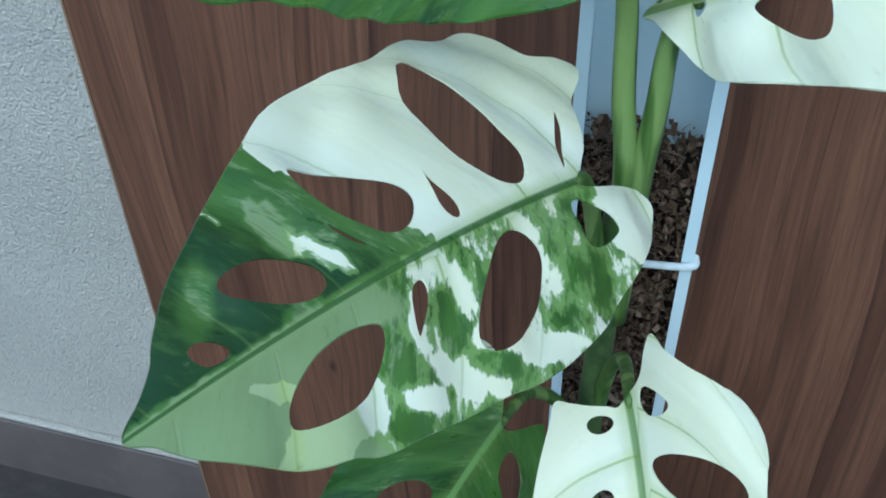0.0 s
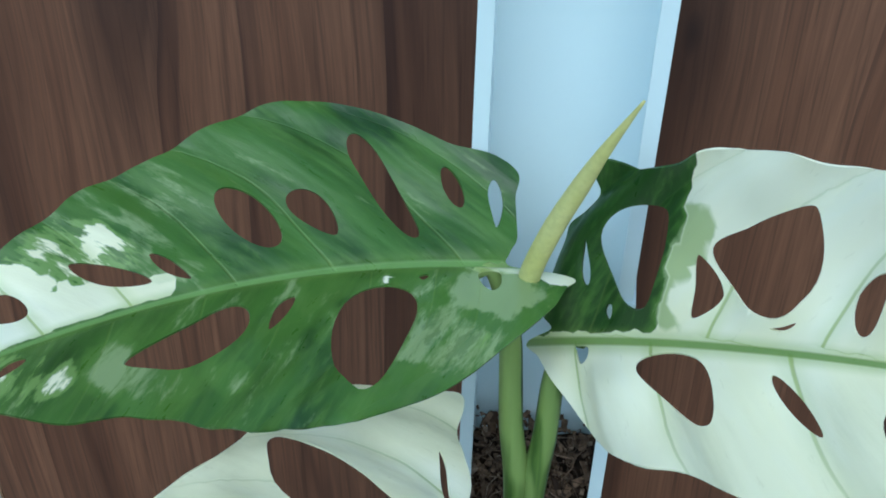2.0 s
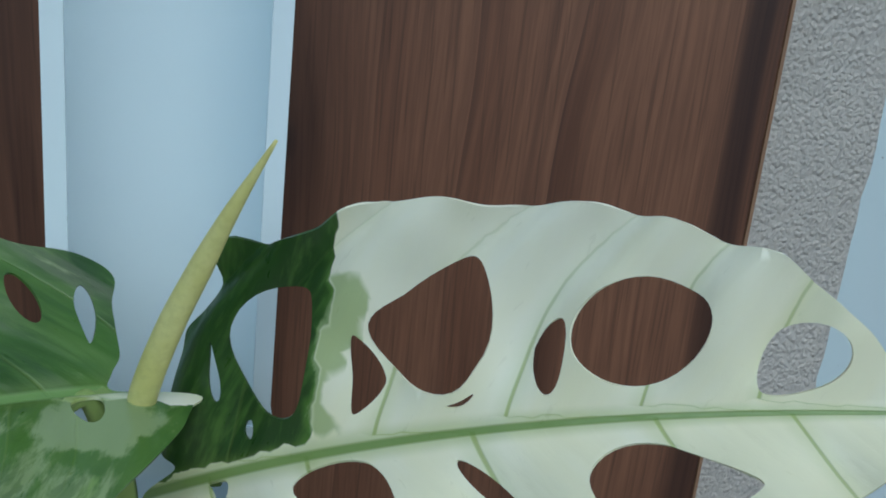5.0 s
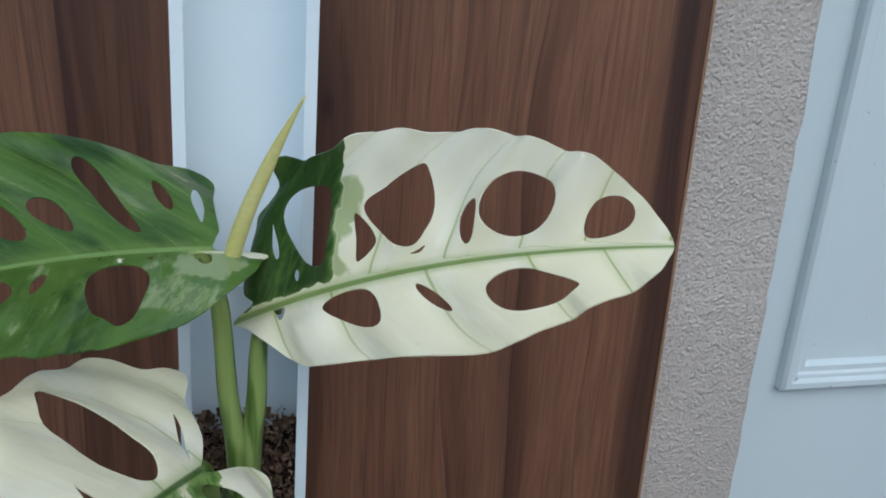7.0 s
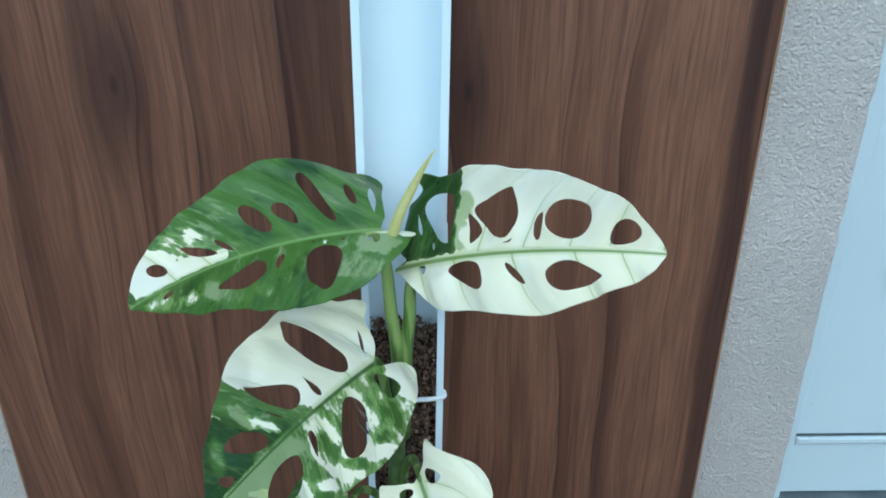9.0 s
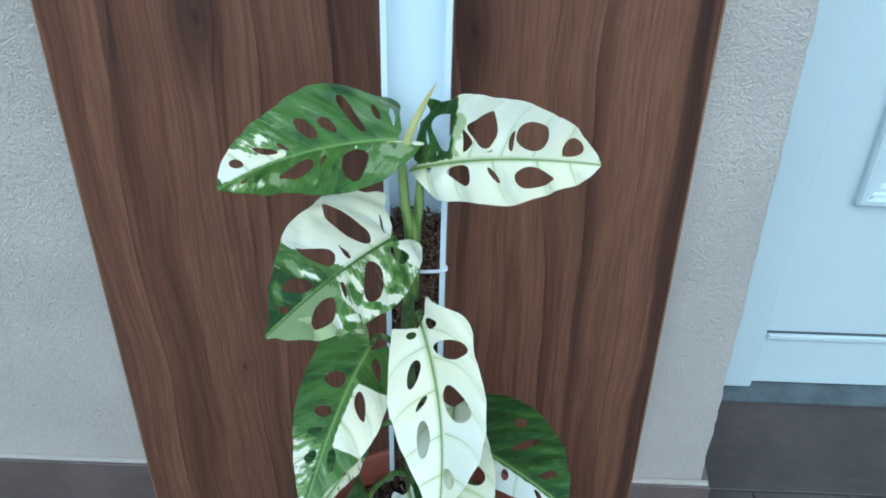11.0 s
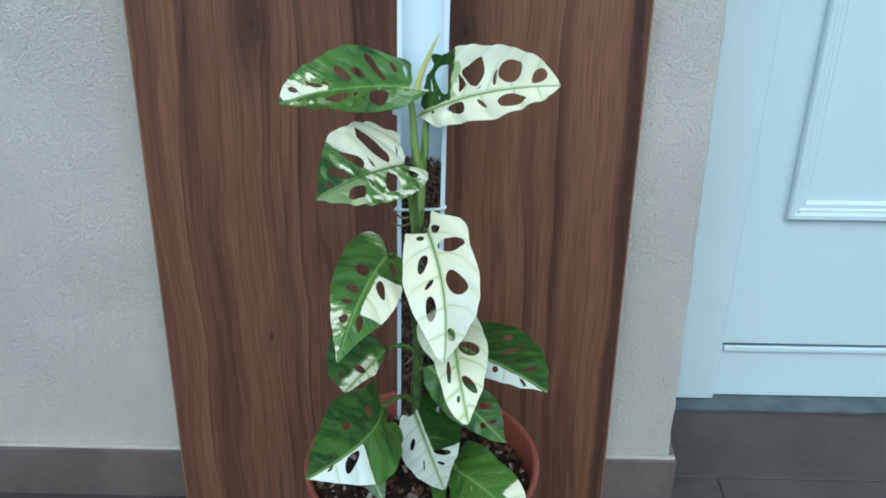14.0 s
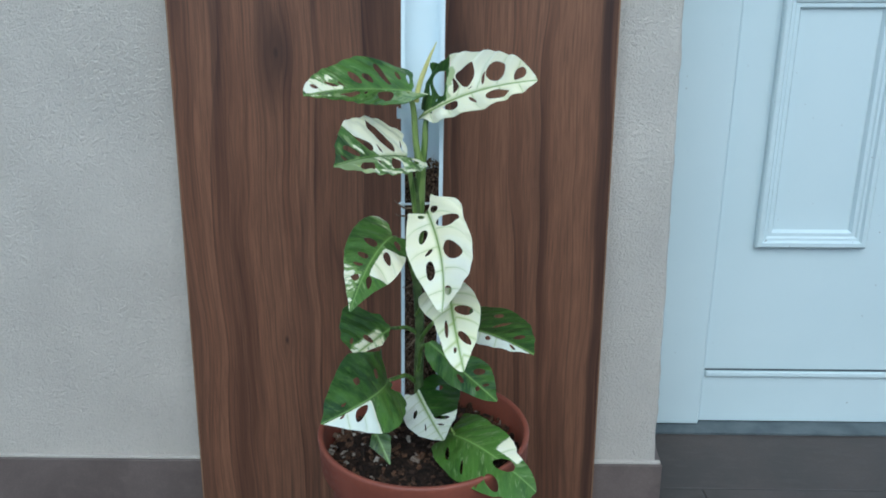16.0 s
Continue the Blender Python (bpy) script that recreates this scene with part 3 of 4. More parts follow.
# Each leaf: where its blade starts and ends, how it turns, bows, folds and cups, its outline as even radii (mm) about a
# point on the midrib, and its holes as (along, across, half length, half width, angle, taper, bend, squareness) in mm and degrees.
LEAVES = {
    'L1': dict(base=(-0.0052, 0.2463, 0.6478), tip=(-0.1063, 0.1648, 0.658), phi=-0.1343, bow=-0.0015, side=-0.0103, fold=(0.2518, 0.2556), cup=(-1.8907, 1.817),
        veins=((8, 40, 63, 86, 104), (4, 15, 31, 51, 70, 90)), rib=0.15,
        rim=(58.1, 59.1, 63.1, 66.5, 70.5, 75.7, 83.9, 85.7, 82.2, 82.4, 83.8, 85.4, 86.3, 84.8, 81.8, 77.3, 73.6, 69.8, 67.2, 66.0, 65.8, 65.6, 64.7, 66.1, 67.5, 68.8, 70.0, 71.0, 72.1, 73.3, 74.1, 71.9, 69.6, 68.0, 67.3, 67.3, 67.6, 67.7, 67.3, 66.1, 67.3, 70.4, 74.7, 79.5, 82.1, 84.3, 84.1, 82.6, 80.1, 76.5, 73.4, 71.0, 69.3, 68.3, 67.8, 67.7, 68.1, 68.5, 69.7, 71.6),
        holes=((111.1, -8.3, 5.1, 3.0, 155, -0.09, -0.4, 1.08), (89.2, -8.5, 8.9, 2.1, 154, -0.18, 0.5, 1.1), (76.6, -6.9, 5.2, 1.4, 138, -0.16, 0.2, 1.24), (56.7, -14.7, 8.9, 4.9, 130, 0.04, -0.2, 0.98), (41.2, -14.2, 6.9, 3.5, 133, -0.21, -1.1, 1.03), (22.3, -19.9, 13.7, 3.9, 109, -0.02, 0.0, 0.87), (4.7, -20.2, 5.5, 2.6, 91, -0.02, 0.3, 1.06), (-5.0, -16.2, 6.8, 1.7, 74, -0.32, -0.4, 1.14),),
        more_holes=((77.3, 12.8, 14.3, 5.1, 13, -0.31, -2.8, 0.98), (56.7, 10.7, 6.0, 1.4, 224, 0.24, -0.3, 1.2), (39.1, 20.9, 17.1, 7.5, 50, -0.12, 2.4, 0.86), (20.3, 4.6, 1.5, 0.7, 208, -0.33, -0.0, 0.74), (111.6, 4.6, 3.1, 1.3, 17, -0.0, 0.3, 0.98), (4.1, 5.5, 4.5, 2.6, 234, -0.09, -1.0, 1.16),)),
    'L2': dict(base=(0.0114, 0.2512, 0.6223), tip=(0.1268, 0.1863, 0.6698), phi=-0.3166, bow=0.0075, side=0.0038, fold=(0.2811, 0.3773), cup=(4.5533, 3.3576),
        veins=((30, 65, 98, 120), (10, 45, 71, 95, 114)), rib=0.2,
        rim=(72.6, 66.4, 62.4, 59.8, 58.3, 57.7, 57.8, 58.5, 59.1, 60.0, 60.5, 59.3, 58.0, 56.1, 56.6, 57.8, 59.4, 61.3, 63.8, 66.7, 68.4, 68.6, 67.8, 67.6, 68.5, 70.6, 73.2, 75.9, 78.3, 79.2, 80.5, 80.2, 79.3, 79.1, 78.7, 79.4, 80.1, 78.3, 77.4, 78.0, 77.8, 77.0, 76.8, 75.0, 78.3, 80.1, 79.9, 76.5, 79.3, 88.4, 80.0, 77.6, 77.4, 72.8, 70.0, 68.6, 67.8, 67.5, 65.9, 62.1),
        holes=((41.5, -9.6, 13.8, 5.8, 155, -0.06, 2.6, 1.16), (69.0, -10.5, 8.4, 1.6, 320, -0.05, 0.3, 1.09), (100.3, -11.4, 13.7, 6.7, 176, 0.45, -1.3, 1.18), (9.2, -3.0, 3.6, 1.6, 144, -0.78, 0.8, 1.05),),
        more_holes=((29.5, 19.9, 12.5, 9.0, 62, -0.11, -3.9, 1.02), (13.7, 18.8, 5.6, 0.9, 253, 0.59, 0.1, 1.1), (18.0, 7.2, 1.9, 1.3, 80, 0.08, -0.3, 1.0), (62.8, 19.9, 13.0, 9.1, 216, 0.46, -3.1, 0.8), (45.3, 12.3, 7.1, 3.0, 254, -0.09, -2.8, 1.3), (64.0, 5.2, 3.0, 0.4, 15, 0.12, 0.6, 1.16), (81.8, 11.4, 6.9, 3.1, 248, 0.03, 0.8, 1.08), (98.1, 14.1, 12.3, 8.4, 13, -0.06, 0.2, 1.0), (122.9, 8.0, 8.4, 5.3, 206, -0.21, 1.3, 1.1),)),
    'L3': dict(base=(-0.0085, 0.2189, 0.5826), tip=(-0.0677, 0.0934, 0.6052), phi=0.2821, bow=0.0027, side=-0.0031, fold=(0.3304, 0.3267), cup=(0.7887, -1.1416),
        veins=((20, 60, 85, 110), (2, 31, 58, 85, 106)), rib=1.0,
        rim=(60.7, 64.8, 69.5, 72.6, 76.9, 85.2, 100.1, 98.5, 95.0, 96.4, 98.5, 98.5, 93.0, 94.1, 90.5, 88.0, 88.3, 87.8, 85.8, 81.5, 78.2, 75.6, 74.2, 73.1, 72.8, 72.7, 72.8, 73.1, 73.5, 76.5, 81.4, 78.2, 76.8, 76.0, 75.5, 75.8, 76.4, 77.0, 76.1, 77.0, 75.8, 75.5, 75.0, 75.5, 77.9, 78.3, 78.4, 78.2, 77.8, 76.0, 75.4, 75.8, 76.6, 78.2, 80.4, 81.5, 82.1, 81.2, 78.2, 62.9),
        holes=((32.3, -23.2, 22.2, 8.4, 307, 0.02, -0.6, 1.02), (-1.0, -11.7, 8.2, 1.2, 252, -0.08, 0.1, 1.0), (72.8, -18.0, 17.1, 5.4, 326, -0.51, -1.8, 0.95), (79.5, -10.7, 5.5, 0.4, 134, -0.19, 0.6, 1.11), (49.2, -10.0, 7.5, 1.6, 295, -1.55, -1.0, 1.1), (99.9, -9.7, 12.7, 4.6, 336, -0.16, 0.3, 1.02), (119.1, -4.5, 4.7, 2.3, 152, -0.05, 0.3, 1.19),),
        more_holes=((73.7, 10.8, 8.2, 1.9, 222, 0.44, -0.2, 1.09), (50.0, 17.7, 21.1, 6.8, 30, -0.11, -1.5, 0.99), (99.8, 13.4, 15.8, 6.6, 14, 0.03, -0.8, 1.24), (10.5, 13.5, 10.1, 5.9, 222, 0.23, 2.3, 1.13),)),
    'L5': dict(base=(0.0138, 0.1933, 0.5301), tip=(0.0327, 0.0749, 0.4642), phi=-0.3013, bow=-0.0042, side=0.0066, fold=(0.5391, 0.6131), cup=(-5.5449, 0.7659),
        veins=((18, 50, 82, 108), (4, 26, 54, 80, 108)), rib=0.4,
        rim=(56.3, 52.6, 53.3, 54.5, 56.7, 60.2, 64.3, 62.1, 60.4, 59.2, 58.5, 58.3, 58.5, 58.4, 58.6, 59.2, 58.8, 58.9, 58.4, 57.8, 57.6, 58.0, 57.8, 58.2, 59.3, 61.3, 63.9, 67.2, 71.3, 76.2, 77.2, 75.7, 74.6, 74.1, 73.5, 73.3, 73.9, 74.7, 76.3, 76.5, 75.4, 75.4, 74.2, 74.3, 74.7, 74.2, 72.9, 72.7, 72.6, 78.7, 85.6, 85.0, 81.5, 78.0, 75.0, 73.6, 73.5, 75.4, 63.6, 58.5),
        holes=((10.8, -7.8, 3.7, 2.3, 303, 0.11, 0.1, 1.0), (39.1, -12.0, 11.2, 3.3, 159, 0.17, -0.2, 0.93), (59.6, -10.3, 6.6, 1.8, 327, -0.11, 0.2, 1.05), (84.4, -10.7, 12.9, 3.9, 177, 0.03, -0.2, 1.02),),
        more_holes=((4.1, 8.1, 4.9, 3.6, 236, 0.1, -1.4, 1.03), (26.1, 17.2, 14.0, 6.8, 249, -0.17, -0.5, 1.05), (64.0, 14.1, 15.0, 7.7, 208, -0.12, -1.3, 0.87), (112.0, 5.6, 8.2, 3.8, 205, -0.06, 0.4, 0.97),)),
    'L4': dict(base=(-0.0235, 0.1964, 0.5001), tip=(-0.0544, 0.0701, 0.4702), phi=0.444, bow=0.0096, side=-0.007, fold=(0.13, 0.13), cup=(0.7, 0.3),
        rim=(55.6, 61.2, 68.7, 75.5, 83.5, 90.4, 93.3, 91.1, 88.2, 83.4, 78.5, 75.4, 71.3, 68.8, 67.3, 65.3, 64.3, 63.7, 62.5, 62.2, 61.6, 60.9, 61.0, 61.4, 62.1, 63.5, 65.2, 67.4, 70.5, 74.5, 79.8, 73.4, 67.9, 63.7, 60.7, 58.8, 57.5, 57.1, 57.6, 58.7, 59.1, 60.0, 61.0, 61.0, 61.3, 61.1, 60.7, 60.6, 59.9, 59.7, 60.0, 60.2, 60.4, 61.2, 62.8, 64.3, 65.6, 67.0, 59.2, 54.6),
        holes=((41.5, -11.4, 9.3, 6.3, 321, -0.01, -1.3, 1.06), (68.0, -10.3, 7.1, 4.1, 127, 0.05, 0.4, 1.05), (82.8, -10.2, 6.4, 2.4, 131, -0.21, 0.5, 1.08), (99.6, -7.1, 5.4, 3.0, 330, 0.2, -0.2, 0.81),),
        more_holes=((51.9, 13.0, 11.9, 3.9, 27, -0.07, 0.9, 1.14), (96.6, 7.3, 8.6, 3.0, 191, 0.31, -0.2, 1.1), (17.3, 12.7, 11.1, 3.6, 29, -0.26, 0.7, 1.25),)),
    'L6': dict(base=(0.0667, 0.1909, 0.3925), tip=(0.1284, 0.1435, 0.3865), phi=0.413, bow=0.0034, side=-0.0000, fold=(-0.01, -0.01), cup=(-0.1, -0.0),
        rim=(35.5, 33.2, 32.3, 32.8, 33.6, 36.6, 39.3, 45.5, 46.3, 43.3, 40.7, 38.5, 37.4, 36.7, 35.4, 35.7, 36.8, 40.3, 45.3, 44.4, 43.5, 44.6, 46.9, 52.4, 57.9, 65.8, 81.5, 95.6, 113.0, 125.1, 129.0, 114.8, 72.5, 55.4, 45.4, 38.9),
        holes=((23.6, -8.6, 5.5, 2.9, 131, -0.04), (54.4, -6.3, 5.9, 1.8, 154, -0.05), (3.1, 40.1, 5.7, 5.0, 54, -0.0), (19.6, 24.7, 12.9, 4.3, 61, -0.1), (50.2, 13.3, 6.8, 3.4, 54, 0.06),)),
    'L7': dict(base=(0.0404, 0.144, 0.4446), tip=(0.0548, 0.074, 0.3999), phi=-0.168, bow=0.0105, side=0.0000, fold=(0.02, 0.02), cup=(0.0, 0.0),
        rim=(75.4, 81.6, 96.1, 95.5, 96.1, 91.1, 73.6, 45.6, 40.2, 37.3, 35.6, 35.4, 37.2, 40.2, 42.3, 44.3, 45.6, 47.2, 46.8, 42.9, 40.4, 39.3, 39.2, 40.8, 43.1, 44.5, 47.8, 53.0, 57.7, 62.8, 64.1, 68.0, 72.0, 78.1, 85.9, 79.8),
        holes=((15.2, 12.0, 11.1, 6.9, 49, 0.07), (50.9, 7.9, 10.0, 3.8, -151, 0.11), (35.7, -8.5, 11.2, 1.9, 175, -0.12), (61.4, -4.1, 3.2, 1.6, 164, 0.11),)),
    'L8': dict(base=(-0.0317, 0.1809, 0.3334), tip=(-0.0873, 0.0586, 0.3502), phi=0.651, bow=0.0206, side=0.0034, fold=(0.28, 0.28), cup=(1.1, 1.0),
        rim=(69.6, 64.2, 63.4, 66.8, 68.2, 72.8, 75.8, 92.6, 94.2, 83.1, 81.3, 80.5, 80.5, 81.4, 83.4, 87.4, 93.1, 100.8, 108.7, 105.7, 99.7, 93.9, 89.0, 85.3, 82.3, 80.2, 78.5, 77.0, 76.3, 77.0, 78.4, 75.0, 72.6, 71.0, 70.2, 70.2, 70.7, 71.7, 73.6, 75.6, 78.0, 80.3, 82.5, 80.1, 78.7, 74.9, 72.3, 71.3, 70.8, 70.9, 72.8, 76.3, 78.1, 83.6, 78.6, 61.4, 47.0, 41.3, 78.6, 77.0),
        holes=((86.1, -23.0, 5.4, 3.7, 146, 0.21, -0.1, 1.3), (48.6, -19.0, 7.4, 5.5, 324, -0.11, -0.4, 1.3), (108.9, -7.5, 3.5, 1.3, 184, -0.26, 1.2, 1.3),),
        more_holes=((94.5, 8.5, 13.6, 4.6, 21, 0.1, 1.6, 1.19), (115.1, 3.0, 3.9, 1.1, 13, 0.07, -0.4, 1.3),)),
    'L9': dict(base=(0.0023, 0.2127, 0.2937), tip=(0.0343, 0.0823, 0.317), phi=-0.068, bow=-0.0048, side=-0.0000, fold=(-0.02, -0.02), cup=(-0.0, -0.0),
        rim=(71.5, 69.5, 78.8, 74.8, 68.3, 64.3, 62.2, 58.1, 56.0, 54.2, 51.8, 49.8, 50.0, 52.2, 53.1, 55.2, 60.8, 66.2, 73.2, 64.3, 56.7, 51.1, 49.2, 48.6, 49.7, 53.3, 58.3, 64.3, 74.5, 93.7, 116.3, 118.7, 113.8, 107.8, 97.3, 82.3),
        holes=((34.4, -13.3, 9.6, 2.4, 162, 0.14), (75.4, -9.6, 10.2, 0.8, 170, -0.17), (64.6, 11.5, 9.6, 4.5, 49, 0.14), (83.0, 6.5, 6.0, 2.1, -154, -0.11), (-4.4, 26.3, 6.4, 4.1, 163, -0.04),)),
    'L10': dict(base=(-0.0282, 0.2114, 0.3846), tip=(-0.0593, 0.1354, 0.3896), phi=0.518, bow=0.0000, side=-0.0000, fold=(0.00, 0.00), cup=(0.0, -0.0),
        rim=(31.7, 34.3, 34.3, 35.6, 41.6, 51.6, 54.2, 59.4, 72.3, 93.8, 97.8, 89.6, 81.8, 73.7, 68.6, 61.4, 56.2, 52.8, 50.4, 40.9, 29.0, 24.2, 21.6, 19.7, 18.8, 18.7, 19.3, 18.4, 17.2, 17.0, 17.1, 18.1, 19.0, 22.3, 23.5, 26.1),
        holes=((49.1, -5.1, 7.6, 4.1, 130, -0.01), (75.7, -13.9, 4.4, 2.2, -156, -0.17),)),
    'L11': dict(base=(0.0194, 0.1998, 0.368), tip=(0.0901, 0.1283, 0.3376), phi=-0.298, bow=0.0000, side=0.0000, fold=(0.00, 0.00), cup=(0.0, 0.0),
        rim=(51.3, 54.2, 52.4, 51.9, 50.6, 47.7, 46.5, 43.7, 42.1, 42.0, 41.7, 39.9, 39.8, 40.6, 42.4, 46.3, 50.7, 55.6, 60.3, 55.4, 53.1, 52.3, 52.2, 53.0, 53.8, 49.6, 44.3, 37.2, 32.8, 29.5, 28.2, 27.6, 28.3, 31.7, 38.0, 48.9),
        holes=((65.7, 11.5, 7.1, 3.5, -143, 0.09), (77.4, -3.6, 2.9, 2.6, 159, 0.0), (82.2, 5.2, 4.0, 1.6, 46, 0.02), (53.5, -7.7, 6.4, 2.2, 168, -0.19),)),
    'L12': dict(base=(0.0455, 0.152, 0.2807), tip=(0.1283, 0.057, 0.2748), phi=0.100, bow=0.0120, side=0.0000, fold=(0.00, 0.00), cup=(0.0, 0.0),
        rim=(67.6, 66.3, 67.9, 81.4, 85.4, 85.8, 89.2, 90.2, 92.2, 96.1, 92.6, 90.6, 88.5, 83.2, 79.8, 78.0, 78.7, 74.9, 73.2, 68.6, 63.3, 57.6, 51.6, 47.5, 51.1, 54.7, 58.4, 62.0, 65.6, 69.2, 83.6, 98.0, 105.2, 86.0, 78.3, 70.9),
        holes=((82.4, -1.2, 12.7, 7.2, -162, -0.1), (89.6, -25.4, 12.0, 5.8, 161, 0.18), (17.6, -26.1, 12.0, 2.4, 141, -0.18), (49.2, -31.5, 10.6, 1.5, 135, -0.09), (79.1, -38.2, 4.2, 1.0, 128, 0.5),)),
    'L13': dict(base=(-0.0423, 0.14, 0.2905), tip=(-0.0257, 0.12, 0.2636), phi=0.000, bow=0.0000, side=0.0000, fold=(0.00, 0.00), cup=(0.0, 0.0),
        rim=(14.7, 15.2, 16.5, 18.5, 18.4, 19.0, 20.0, 22.0, 23.7, 19.5, 17.6, 15.9, 14.7, 14.4, 14.6, 15.1, 16.9, 19.7, 22.3, 19.9, 17.2, 16.7, 16.2, 16.2, 17.0, 18.0, 19.4, 21.5, 25.9, 24.0, 20.6, 18.6, 17.3, 15.7, 14.7, 14.5),
        holes=()),
}


def rim_line(rim, centre, count=360):
    """The outline of a blade from its radii, with a crisp tip."""
    n = len(rim)
    out = []
    for k in range(count):
        u = k / count * n
        i, f = int(u), u - int(u)
        a, b, c, d = (rim[(i + j) % n] for j in (-1, 0, 1, 2))
        r = 0.5 * (2 * b + (c - a) * f + (2 * a - 5 * b + 4 * c - d) * f * f + (3 * b - a - 3 * c + d) * f ** 3)
        th = -math.pi + 2 * math.pi * k / count
        out.append((centre + r * math.cos(th) * 0.001, r * 0.5 * math.sin(th) * 0.001))
    return out


def hole_line(h, count=40):
    """A hole as a rounded, tapering, slightly bent oval."""
    cx, cy, a, b, ang, taper, bend, square = (*h, 0.0, 1.0)[:8]
    taper = max(-0.9, min(0.9, taper))
    ca, sa = math.cos(radians(ang)), math.sin(radians(ang))
    out = []
    for k in range(count):
        w = 2 * math.pi * (k + 0.5) / count
        c, d = math.cos(w), math.sin(w)
        u = a * math.copysign(abs(c) ** square, c)
        v = b * math.copysign(abs(d) ** square, d) * (1 + taper * c) + bend * (c * c - 0.5)
        out.append(((cx + u * ca - v * sa) * 0.001, (cy + u * sa + v * ca) * 0.001))
    return out


def inside(p, poly):
    x, y = p
    hit = False
    j = len(poly) - 1
    for i in range(len(poly)):
        xi, yi = poly[i]
        xj, yj = poly[j]
        if (yi > y) != (yj > y) and x < (xj - xi) * (y - yi) / (yj - yi) + xi:
            hit = not hit
        j = i
    return hit


def vein_phase(x, t, starts, half):
    """Where a spot lies between the side veins that leave the midrib at the given places (mm); whole and a half on a vein."""
    a = abs(t) * 1000
    along = x * 1000 - 0.5 * a - 0.34 * half * (a / (0.82 * half)) ** 4
    marks = [starts[0] - 24, *starts, starts[-1] + 24]
    k = 0
    while k < len(marks) - 2 and along > marks[k + 1]:
        k += 1
    return k + 0.5 + (along - marks[k]) / (marks[k + 1] - marks[k])


def blade(spec, paint, step=0.0022, ripple=0.0007):
    """A leaf blade: outline and holes meshed in the plane, then laid over the fold, bow and cup of the leaf."""
    base, tip = Vector(spec["base"]), Vector(spec["tip"])
    ax = tip - base
    length = ax.length
    ax.normalize()
    up = Vector((0, -0.6, 0.8))
    up = (up - ax * up.dot(ax)).normalized()
    across = up.cross(ax)
    nrm = up * math.cos(spec["phi"]) + across * math.sin(spec["phi"])
    across = nrm.cross(ax)
    outer = rim_line(spec["rim"], 0.42 * length)
    veins = spec.get("veins", ((8, 30, 52, 74, 96, 116), (2, 22, 44, 66, 88, 108)))
    holes = [hole_line(h) for h in (*spec["holes"], *spec.get("more_holes", ()))]
    holes = [h for h in holes if all(inside(p, outer) for p in h)]
    pts, edges = [], []
    for ring in (outer, *holes):
        k = len(pts)
        pts += [Vector(p) for p in ring]
        edges += [(k + i, k + (i + 1) % len(ring)) for i in range(len(ring))]
    xs, ys = [p[0] for p in outer], [p[1] for p in outer]
    half = max(abs(y) for y in ys) * 1000
    rr = random.Random(round(length * 1e5))
    y = 0.0
    rows = [r * step for r in range(int(min(ys) / step) - 1, int(max(ys) / step) + 2)]
    for r, y in enumerate(rows):
        x = min(xs) + (step / 2 if r % 2 else 0)
        while x < max(xs):
            q = (x, y if abs(y) < 1e-9 else y + rr.uniform(-0.2, 0.2) * step)
            if inside(q, outer) and not any(inside(q, h) for h in holes):
                pts.append(Vector(q))
            x += step
    from_cdt = delaunay(pts, edges)
    verts, faces = from_cdt
    keep = []
    for f in faces:
        c = ((verts[f[0]].x + verts[f[1]].x + verts[f[2]].x) / 3, (verts[f[0]].y + verts[f[1]].y + verts[f[2]].y) / 3)
        if inside(c, outer) and not any(inside(c, h) for h in holes):
            keep.append(f)
    used = sorted({i for f in keep for i in f})
    order = {i: k for k, i in enumerate(used)}
    place, flat, tags = [], [], []
    for i in used:
        x, t = verts[i].x, verts[i].y
        s = x / length
        g = 1 if t > 0 else 0
        fold = spec["fold"][1 - g]
        cup = spec["cup"][1 - g]
        h = spec["bow"] * 4 * s * (1 - s) + fold * abs(t) + cup * t * t
        h += ripple * ease(0.002, 0.012, abs(t)) * ease(0.062, 0.03, abs(t)) * (1.4 - 2.4 * abs(math.sin(math.pi * vein_phase(x, t, veins[g], half))) ** 3) - 0.0007 * (1 - ease(0, 0.003, abs(t)))
        h += (0.0024 * noise.noise(Vector((x * 30, t * 34, length * 90))) + 0.0009 * noise.noise(Vector((x * 85, t * 95, length * 50)))) * ease(0.004, 0.02, abs(t))
        place.append(base + ax * x + across * (t + spec["side"] * 4 * s * (1 - s)) + nrm * h - ROOT)
        flat.append((x * 10 + 1, t * 10 + 1))
        tags.append((*paint(s, t * 1000), vein_phase(x, t, veins[g], half), spec.get("rib", 0.0)))
    tris = [[order[i] for i in f] for f in keep]
    normal = [Vector() for _ in place]
    for i, j, k in tris:
        c = (place[j] - place[i]).cross(place[k] - place[i])
        for q in (i, j, k):
            normal[q] += c
    if sum((q.dot(nrm) for q in normal), 0.0) < 0:
        tris = [f[::-1] for f in tris]
        normal = [-q for q in normal]
    n = len(place)
    under = [p - q.normalized() * 0.0006 for p, q in zip(place, normal)]
    count = {}
    for f in tris:
        for e in ((f[0], f[1]), (f[1], f[2]), (f[2], f[0])):
            count[e] = count.get(e, 0) + 1
    sides, extra, src = [], [], []
    for (i, j) in count:
        if (j, i) not in count:
            k = 2 * n + len(extra)
            extra += [place[i], place[j], under[j], under[i]]
            src += [i, j, j, i]
            sides.append((k + 1, k, k + 3, k + 2))
    me = bpy.data.meshes.new("leaf")
    me.from_pydata([*place, *under, *extra], [], [*tris, *[[n + i for i in f[::-1]] for f in tris], *sides])
